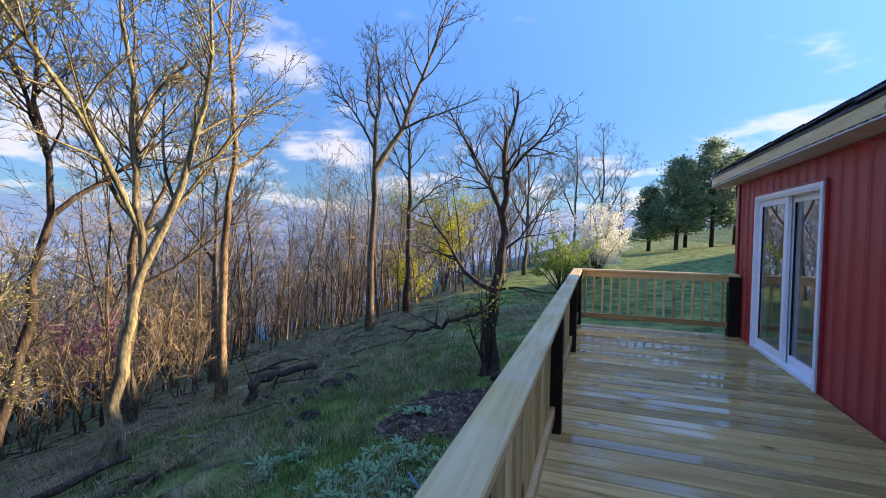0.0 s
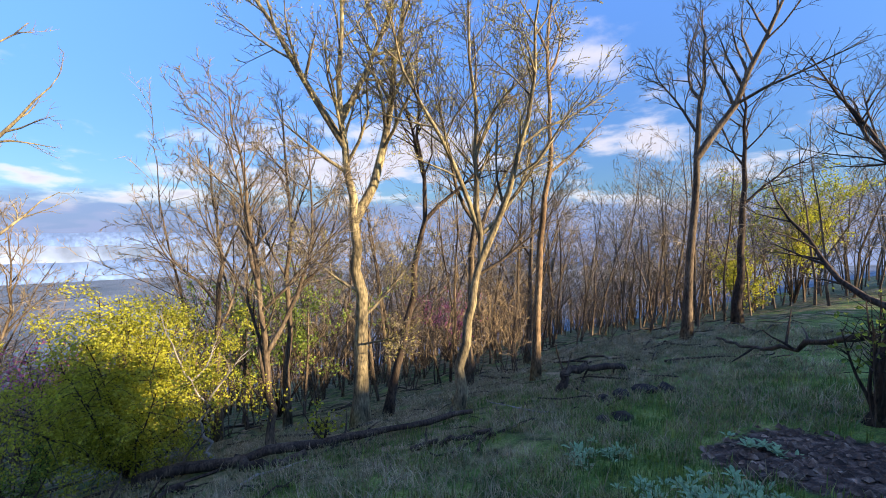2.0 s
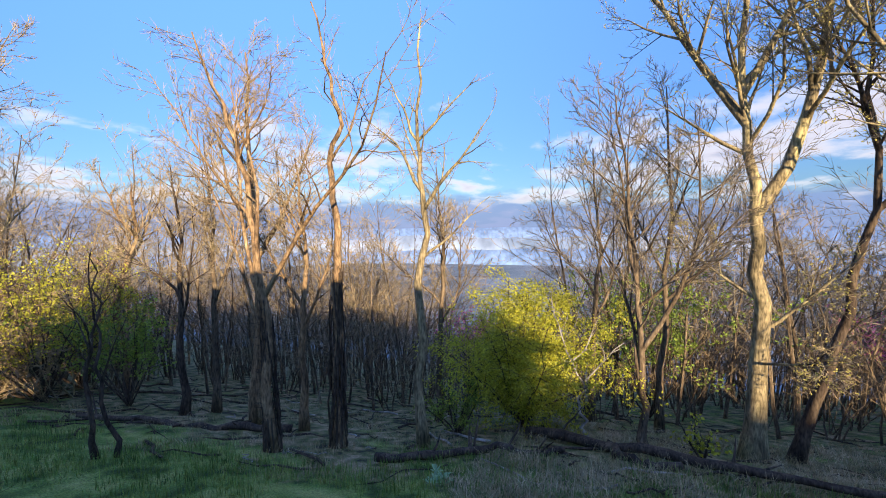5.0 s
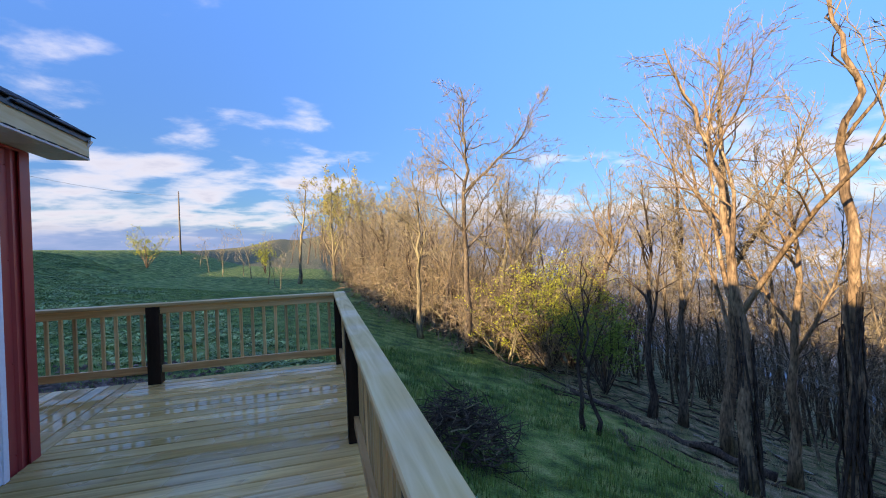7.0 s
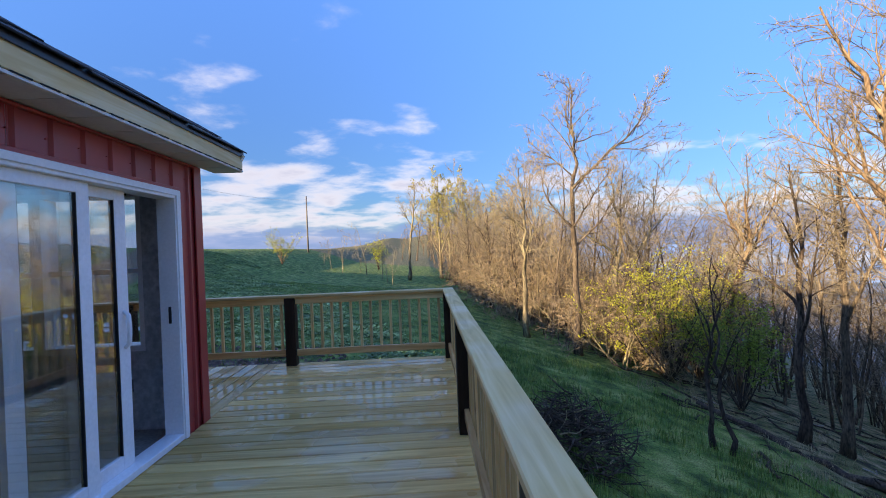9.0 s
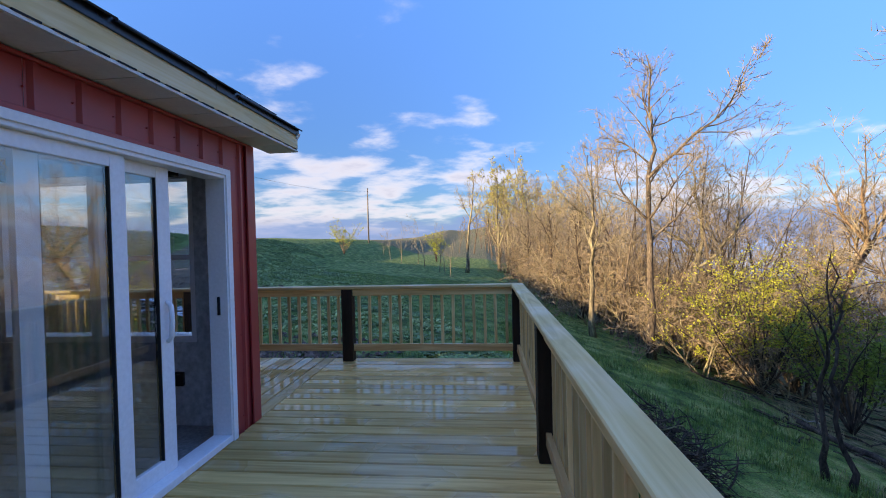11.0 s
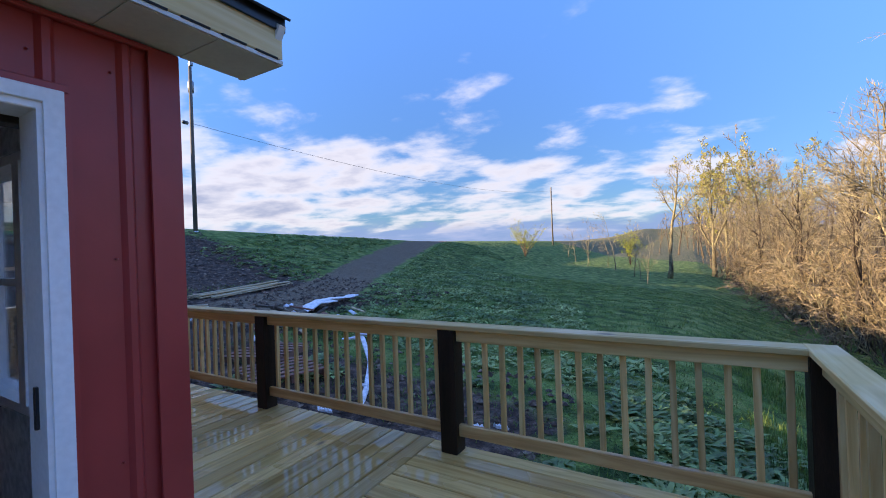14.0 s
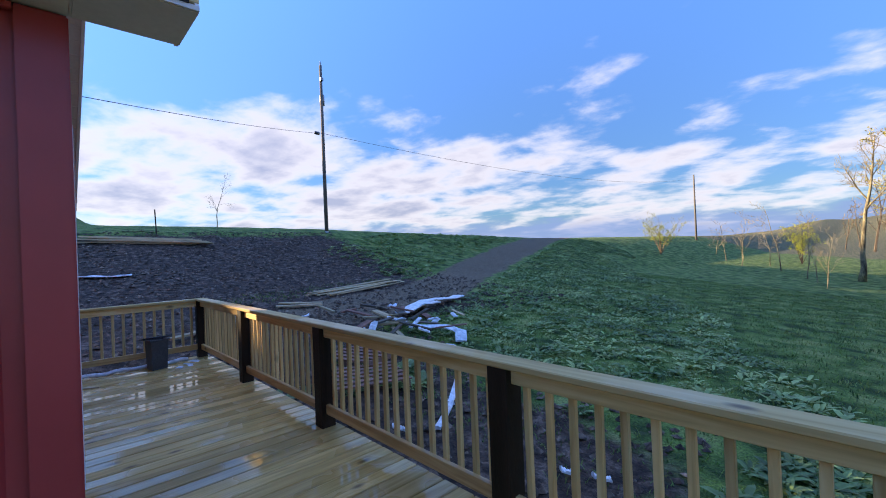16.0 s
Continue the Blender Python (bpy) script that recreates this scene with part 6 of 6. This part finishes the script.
def field(r, n, x0, x1, y0, y1, keep, pw=1.0):
    out = []
    while len(out) < n:
        x, y = x0 + (x1 - x0) * r.random() ** pw, r.uniform(y0, y1)
        if keep(x, y):
            out.append((x, y))
    return out


rg = random.Random(15)
blades("green_grass", field(rg, 11000, 0.2, -9, -14, 12, lambda x, y: (x > -6.5 if y < -3 else True) and bare_patch(x, y) < 0.45 and noise.noise((x * 0.5, y * 0.5, 0)) > -0.25, 1.5), 0.06, 0.22, 6, GRASS_BLADE, "short spring grass on the slope", "grass", 1)
blades("field_grass", field(rg, 14000, -5, 22, -34, -6, lambda x, y: y < -7 and abs(x - track_centre(y)) > 2.2 and x < 14 - 0.1 * y), 0.025, 0.085, 8, GRASS_BLADE, "short spring grass on the field", "grass", 2, lean=1.2, wide=0.016)
blades("dead_grass", field(rg, 11000, -1.2, -13, -1, 18, lambda x, y: bare_patch(x, y) < 0.4 and noise.noise((x * 0.6, y * 0.6, 7)) + 0.4 * noise.noise((x * 2.1, y * 2.1, 3)) > -0.2), 0.06, 0.24, 6, DEAD_BLADE, "pale dead grass tufts on the slope", "grass", 3, lean=1.5, wide=0.013)
blades("dead_grass", field(rg, 2200, -5.5, -13, -14, 0, lambda x, y: noise.noise((x * 0.6, y * 0.6, 9)) > 0.05), 0.06, 0.2, 4, DEAD_BLADE, "dead grass and litter under the trees", "grass", 4, lean=0.9, wide=0.010)


def rosette(g, r, x, y, z, size, n, steep=0.5):
    for k in range(n):
        a = 2 * math.pi * (k + r.random()) / n
        e = r.uniform(0.15, 1.0) * steep
        d = Vector((math.cos(a), math.sin(a), e))
        s = size * r.uniform(0.6, 1.2)
        c = Vector((x, y, z)) + Vector((math.cos(a), math.sin(a), 0.4)) * size * 0.12
        nrm = Vector((-math.cos(a) * e, -math.sin(a) * e, 1))
        t = d.normalized()
        side = t.cross(nrm).normalized()
        up = side.cross(t)
        w = s * r.uniform(0.32, 0.46)
        p1, p2, p3 = c + t * s * 0.3, c + t * s * 0.7 - up * s * 0.06, c + t * s - up * s * 0.22
        g.add([tuple(c), tuple(p1 + side * w * 0.42 + up * w * 0.1), tuple(p2 + side * w * 0.40 + up * w * 0.06), tuple(p3), tuple(p2 - side * w * 0.40 + up * w * 0.06), tuple(p1 - side * w * 0.42 + up * w * 0.1), tuple(p1), tuple(p2)],
              [(0, 1, 6), (1, 2, 7, 6), (2, 3, 7), (0, 6, 5), (6, 7, 4, 5), (7, 3, 4)])


def weeds(name, places, smin, smax, mat, label, seed, n=7):
    r = random.Random(seed)
    g = Geo()
    for x, y in places:
        rosette(g, r, x, y, rough_land(x, y), r.uniform(smin, smax), n, 0.9)
    return solid(name, g, mat, label, "weeds", kind="stuff")


def weedy(x, y):
    """The weed patch: from the rail's foot out beside the track and up to its crest."""
    d = track_centre(y) - x
    if y > -9.5:
        return -1.0 < x < 8.8 and noise.noise((x * 0.5, y * 0.5, 4)) + 0.5 * noise.noise((x * 1.4, y * 1.4, 6)) > 0.10 - 0.07 * (4 - x)
    return 1.8 < d < 10.0 + 0.05 * y + 4 * noise.noise((x * 0.2, y * 0.2, 2)) and noise.noise((x * 0.7, y * 0.7, 5)) > -0.45


rz = random.Random(21)
weeds("broad_weeds", field(rz, 900, -0.6, 7.0, -9.5, -5.7, weedy), 0.09, 0.22, BROADLEAF, "broad-leaved weeds at the foot of the deck", 1)
weeds("broad_weeds", field(rz, 6500, -3, 28, -50, -9.5, weedy), 0.07, 0.21, BROADLEAF, "broad-leaved weeds beside the farm track", 2, 6)
weeds("broad_weeds", field(rz, 1300, 15, 28, -36, -14, lambda x, y: -9.0 < track_centre(y) - x < -1.9 and y < -12.5 - 0.1 * (x - 14)), 0.10, 0.25, BROADLEAF, "broad-leaved weeds on the bank above the track", 3, 6)


def woolly_plant(x, y, size, seed):
    r = random.Random(seed)
    p = thing("woolly_plant", (x, y, rough_land(x, y)), 0, "silvery woolly-leaved rosette plant on the slope", "plant", "woolly plants below the deck")
    for k in range(13):
        g = Geo()
        rr = random.Random(seed * 31 + k)
        rosette(g, rr, rr.gauss(0, size * 0.55), rr.gauss(0, size * 0.55), 0.02, size * rr.uniform(0.32, 0.52), 8, 1.2)
        part("leaf_rosette", g, GREYLEAF, p)


for k, (x, y, s) in enumerate(((-1.95, 5.67, 0.34), (-1.55, 5.3, 0.32), (-1.2, 5.9, 0.32), (-1.6, 6.1, 0.3), (-2.35, 5.4, 0.3), (-1.1, 5.2, 0.3), (-0.8, 5.6, 0.3), (-2.0, 7.5, 0.3), (-3.6, 5.8, 0.34), (-3.4, 6.3, 0.26), (-1.6, 4.9, 0.3), (-6.2, -1.4, 0.3), (-0.5, -3.4, 0.3), (-1.0, -4.1, 0.26))):
    woolly_plant(x, y, s, 300 + k)


def stone(x, y, s, seed, label):
    r = random.Random(seed)
    bm = bmesh.new()
    bmesh.ops.create_icosphere(bm, subdivisions=2, radius=1.0)
    for v in bm.verts:
        k = 1 + 0.45 * noise.noise(v.co * 1.3 + Vector((seed, 0, 0)))
        v.co = Vector((v.co.x * k * s, v.co.y * k * s * 0.8, v.co.z * k * s * 0.55))
    me = bpy.data.meshes.new("field_stone")
    bm.to_mesh(me)
    bm.free()
    me.materials.append(STONE)
    ob = tagged(new("field_stone", me), label, "stone", "stones in the grass")
    ob.location, ob.rotation_euler = (x, y, rough_land(x, y) + s * 0.18), (0, 0, r.uniform(0, 6))


for k, (x, y, s) in enumerate(((-5.13, 9.6, 0.26), (-4.85, 9.9, 0.22), (-5.4, 9.15, 0.24), (-5.7, 8.9, 0.2), (-4.45, 7.85, 0.2), (-4.7, 7.6, 0.16), (-1.0, 9.0, 0.2), (-0.75, 8.85, 0.16))):
    stone(x, y, s, 10 + k, "dark rough field stone in the grass")

g = Geo()
g.bar((-1.1, 5.05, rough_land(-1.1, 5.05) + 0.30), (-0.85, 5.0, rough_land(-0.85, 5.0) + 0.02), 0.02, 0.006, 0.001)
solid("blue_strap", g, BLUE, "blue plastic strap in the weeds", "strap")

# ---- yard clutter and poles ----


def utility_pole(name, x, y, h, r0, label, gear=True):
    z = float(land(x, y)) - 0.3
    p = thing(name, (x, y, z), 0, label, "utility pole")
    g = Geo()
    g.tube([(0, 0, 0), (0.02, 0, h * 0.5), (0, 0, h)], [r0, r0 * 0.85, r0 * 0.68], 10)
    part("pole", g, POLE_WOOD, p, smooth=True)
    if gear:
        g = Geo()
        g.tube([(0.18, -0.12, h - 2.55), (0.18, -0.12, h - 1.9), (0.18, -0.12, h - 1.84)], [0.16, 0.16, 0.10], 12)
        tr = part("transformer", g, GALV, p, "grey drum transformer", smooth=True)
        g = Geo()
        g.tube([(0.18, -0.12, h - 1.84), (0.18, -0.12, h - 1.70), (0.18, -0.12, h - 1.62)], [0.035, 0.05, 0.025], 8)
        part("bushing", g, VINYL, tr)
        g = Geo()
        g.tube([(0, 0, h), (0, 0, h + 0.12), (0, 0, h + 0.24)], [0.03, 0.055, 0.03], 8)
        part("insulator", g, GALV, p)
        g = Geo()
        g.box((-0.16, -0.10, h - 1.05), (-0.02, 0.10, h - 0.85), 0.01)
        part("cutout", g, GALV, p)
        for k, (zz, rr) in enumerate(((0.3, 0.3), (0.36, 0.18))):
            g = Geo()
            g.tube([(0, 0, zz - 0.1), (0, 0, zz)], [rr, rr * 0.8], 10)
            part("base_collar", g, SHEET if k else STONE, p)


utility_pole("utility_pole", 26.2, -16.9, 11.2, 0.125, "wooden utility pole with a drum transformer")
utility_pole("utility_pole", 24.1, -85.1, 11.5, 0.17, "bare wooden utility pole far over the field", gear=False)


def wire(name, a, b, sag, rad, label):
    g = Geo()
    a, b = Vector(a), Vector(b)
    pts = []
    for k in range(25):
        f = k / 24
        p = a.lerp(b, f)
        p.z -= sag * 4 * f * (1 - f)
        pts.append(p)
    g.tube(pts, [rad] * 25, 5)
    solid(name, g, BLACK, label, "wire")


ZP = float(land(26.2, -16.9)) - 0.3
wire("power_line", (26.2, -16.9, ZP + 6.75), (24.1, -85.1, float(land(24.1, -85.1)) + 10.5), 1.6, 0.012, "black overhead service wire across the field")
wire("power_line", (26.2, -16.9, ZP + 6.75), (9.0, 3.0, 4.4), 0.35, 0.010, "black overhead service wire to the house")
g = Geo()
d = (Vector((9.0, 3.0, 4.4)) - Vector((26.2, -16.9, ZP + 6.75))).normalized()
c = Vector((26.2, -16.9, ZP + 6.70)) + d * 1.0
g.tube([tuple(c - d * 0.32), tuple(c - d * 0.22), tuple(c + d * 0.22), tuple(c + d * 0.32)], [0.04, 0.11, 0.11, 0.04], 8)
solid("splice_box", g, BLACK, "black splice case hanging on the wire", "splice case", smooth=True)


def plank(x0, y0, x1, y1, w, h, lift, label, mat=LUMBER, name="plank", lift2=None, group="scrap planks"):
    g = Geo()
    a = Vector((x0, y0, rough_land(x0, y0) + lift + h / 2))
    b = Vector((x1, y1, rough_land(x1, y1) + (lift if lift2 is None else lift2) + h / 2))
    m = (a + b) / 2
    ln = (b - a).length
    g.bar((-ln / 2, 0, 0), (ln / 2, 0, 0), w, h, 0.004)
    ob = tagged(new(name, g.mesh(name, mat)), label, "plank", group)
    ob.matrix_world = Matrix.Translation(m) @ (b - a).to_track_quat("X", "Z").to_matrix().to_4x4()


rp = random.Random(33)
for k in range(7):
    o = k * 0.16
    plank(13.0 + o * 0.7 + rp.uniform(-0.3, 0.3), -9.9 + o * 0.5, 14.3 + o * 0.5 + rp.uniform(-0.3, 0.3), -14.0 + o + rp.uniform(-0.3, 0.3), 0.14, 0.035, 0.03 + 0.035 * (k % 3), "long weathered plank lying beside the track")
for x0, y0, x1, y1 in ((12.5, -8.0, 12.0, -9.1), (12.8, -8.2, 12.2, -9.2), (10.2, -5.6, 11.6, -6.4), (10.6, -5.2, 11.4, -6.9), (11.4, -6.4, 12.2, -7.2)):
    plank(x0, y0, x1, y1, 0.16, 0.04, 0.05, "short weathered board on the bare earth")
for k in range(10):
    plank(22.9 + rp.uniform(-0.4, 0.6), -8.8 + rp.uniform(-0.5, 0.5), 23.9 + rp.uniform(-0.4, 0.6), -4.6 + rp.uniform(-0.6, 0.6), 0.2, 0.06, 0.05 + 0.065 * (k // 3), "stacked yellow lumber on the bank", group="stacked lumber")
for k in range(26):
    a = rp.uniform(0, 6.28)
    x, y, ln = 9.2 + rp.gauss(0, 0.75), -9.4 + rp.gauss(0, 0.65), rp.uniform(0.3, 0.9)
    lf = rp.uniform(0.02, 0.34)
    plank(x, y, x + math.cos(a) * ln, y + math.sin(a) * ln, rp.uniform(0.07, 0.2), rp.uniform(0.02, 0.05), lf, "broken scrap of board on the rubbish heap", rp.choice((LUMBER, LUMBER, RUBBLE, STUD)), "scrap_board", lf + rp.uniform(-0.05, 0.15), "scraps on the rubbish heap")


def sheet_strip(name, pts, w, mat, label, seed):
    r = random.Random(seed)
    g = Geo()
    n = 12
    rows = []
    for k in range(n + 1):
        f = k / n * (len(pts) - 1)
        i = min(int(f), len(pts) - 2)
        x, y, h = [pts[i][q] + (pts[i + 1][q] - pts[i][q]) * (f - i) for q in range(3)]
        d = Vector((pts[i + 1][0] - pts[i][0], pts[i + 1][1] - pts[i][1], 0)).normalized()
        s = Vector((-d.y, d.x, 0)) * w / 2
        z = rough_land(x, y) + h
        for u in (-1, 0, 1):
            rows.append((x + s.x * u, y + s.y * u, z + r.uniform(-0.01, 0.02) + (0.02 if u == 0 else 0)))
        for u in (1, 0, -1):
            rows.append((x + s.x * u, y + s.y * u, z - 0.02))
    for k in range(n):
        for u in range(6):
            j = (u + 1) % 6
            g.f.append((k * 6 + u, k * 6 + j, (k + 1) * 6 + j, (k + 1) * 6 + u))
            g.m.append(0)
    g.v = rows
    g.f += [tuple(range(5, -1, -1)), tuple(n * 6 + u for u in range(6))]
    g.m += [0, 0]
    solid(name, g, mat, label, "sheeting", "white sheeting scraps")


sheet_strip("white_sheet", [(10.0, -10.3, 0.12), (10.3, -11.6, 0.22), (10.6, -13.1, 0.12)], 0.42, SHEET, "long white sheet lying on the rubbish heap", 1)
sheet_strip("white_sheet", [(9.6, -10.0, 0.2), (9.9, -10.9, 0.28), (10.0, -11.6, 0.2)], 0.3, SHEET, "bent white sheet on the rubbish heap", 2)
sheet_strip("white_sheet", [(8.3, -9.4, 0.22), (7.9, -9.9, 0.2), (7.5, -10.0, 0.14), (7.2, -9.7, 0.05)], 0.24, SHEET, "torn strip of white house wrap in the weeds", 3)
sheet_strip("white_sheet", [(6.6, -8.4, 0.35), (6.2, -8.5, 0.42), (5.7, -8.1, 0.2), (5.2, -7.4, 0.06), (4.9, -6.9, 0.04)], 0.08, SHEET, "white plastic strip trailing over the bare earth", 4)
sheet_strip("white_sheet", [(18.5, -3.4, 0.06), (18.5, -4.6, 0.08), (18.4, -5.6, 0.06)], 0.3, SHEET, "white panel lying on the bank", 5)
for k in range(12):
    x, y = 9.3 + rp.gauss(0, 0.9), -9.6 + rp.gauss(0, 0.8)
    sheet_strip("white_scrap", [(x, y, rp.uniform(0.1, 0.4)), (x + rp.uniform(-0.3, 0.3), y + rp.uniform(0.1, 0.4), rp.uniform(0.05, 0.4))], rp.uniform(0.08, 0.2), SHEET, "white scrap on the rubbish heap", 20 + k)
for k in range(4):
    x, y = 4.3 + rp.uniform(-1.6, 1.0), -7.0 + rp.uniform(-0.7, 0.7)
    sheet_strip("white_scrap", [(x, y, 0.06), (x + 0.1, y + 0.15, 0.12)], 0.07, SHEET, "small white scrap among the weeds", 40 + k)


def pallet(x, y, turn, label):
    p = thing("pallet", (x, y, rough_land(x, y) + 0.02), turn, label, "pallet", "pallets in the yard")
    for k in range(6):
        g = Geo()
        g.bar((-0.55, -0.5 + k * 0.2, 0.125), (0.55, -0.5 + k * 0.2, 0.125), 0.1, 0.02, 0.002)
        part("slat", g, RUBBLE, p)
    for k in range(3):
        g = Geo()
        g.bar((-0.5 + k * 0.5, -0.55, 0.06), (-0.5 + k * 0.5, 0.55, 0.06), 0.05, 0.10, 0.002)
        part("runner", g, RUBBLE, p)


pallet(7.7, -7.6, 20, "reddish wooden pallet on the earth")
pallet(6.6, -7.0, 70, "reddish wooden pallet by the railing")
g = Geo()
zs = rough_land(25.46, -7.49)
g.bar((25.46, -7.49, zs - 0.1), (25.46, -7.45, zs + 1.2), 0.05, 0.05, 0.004)
solid("stake", g, BARK_DARK, "dark wooden survey stake on the bank", "stake")


def clods(places, seed):
    r = random.Random(seed)
    g = Geo()
    for x, y in places:
        s = r.uniform(0.02, 0.09)
        z = rough_land(x, y)
        v = [(x + s * r.uniform(0.6, 1.2) * math.cos(a), y + s * r.uniform(0.6, 1.2) * math.sin(a), z + s * r.uniform(-0.1, 0.35)) for a in (0.2, 1.4, 2.7, 4.0, 5.2)]
        v.append((x + r.gauss(0, s * 0.2), y, z + s * r.uniform(0.6, 1.0)))
        g.add(v, [(k, (k + 1) % 5, 5) for k in range(5)])
    return solid("earth_clods", g, RUBBLE_EARTH, "stones and clods on the bare earth", "clods", kind="stuff")


RUBBLE_EARTH = material("earth_clods", ((0.022, 0.014, 0.010), (0.085, 0.055, 0.038), (0.30, 0.23, 0.17)), scale=6, rough=0.95, bump=0.3, island=True, vary=0.45)
clods(field(random.Random(5), 500, -3.0, 0.4, 6.2, 9.1, lambda x, y: bare_patch(x, y) > 0.4), 9)
clods(field(random.Random(3), 7000, 2.5, 26, -17, -3, lambda x, y: (x > 9.2 or y < -5.6) and (y > -9.5 or x > 9)), 8)
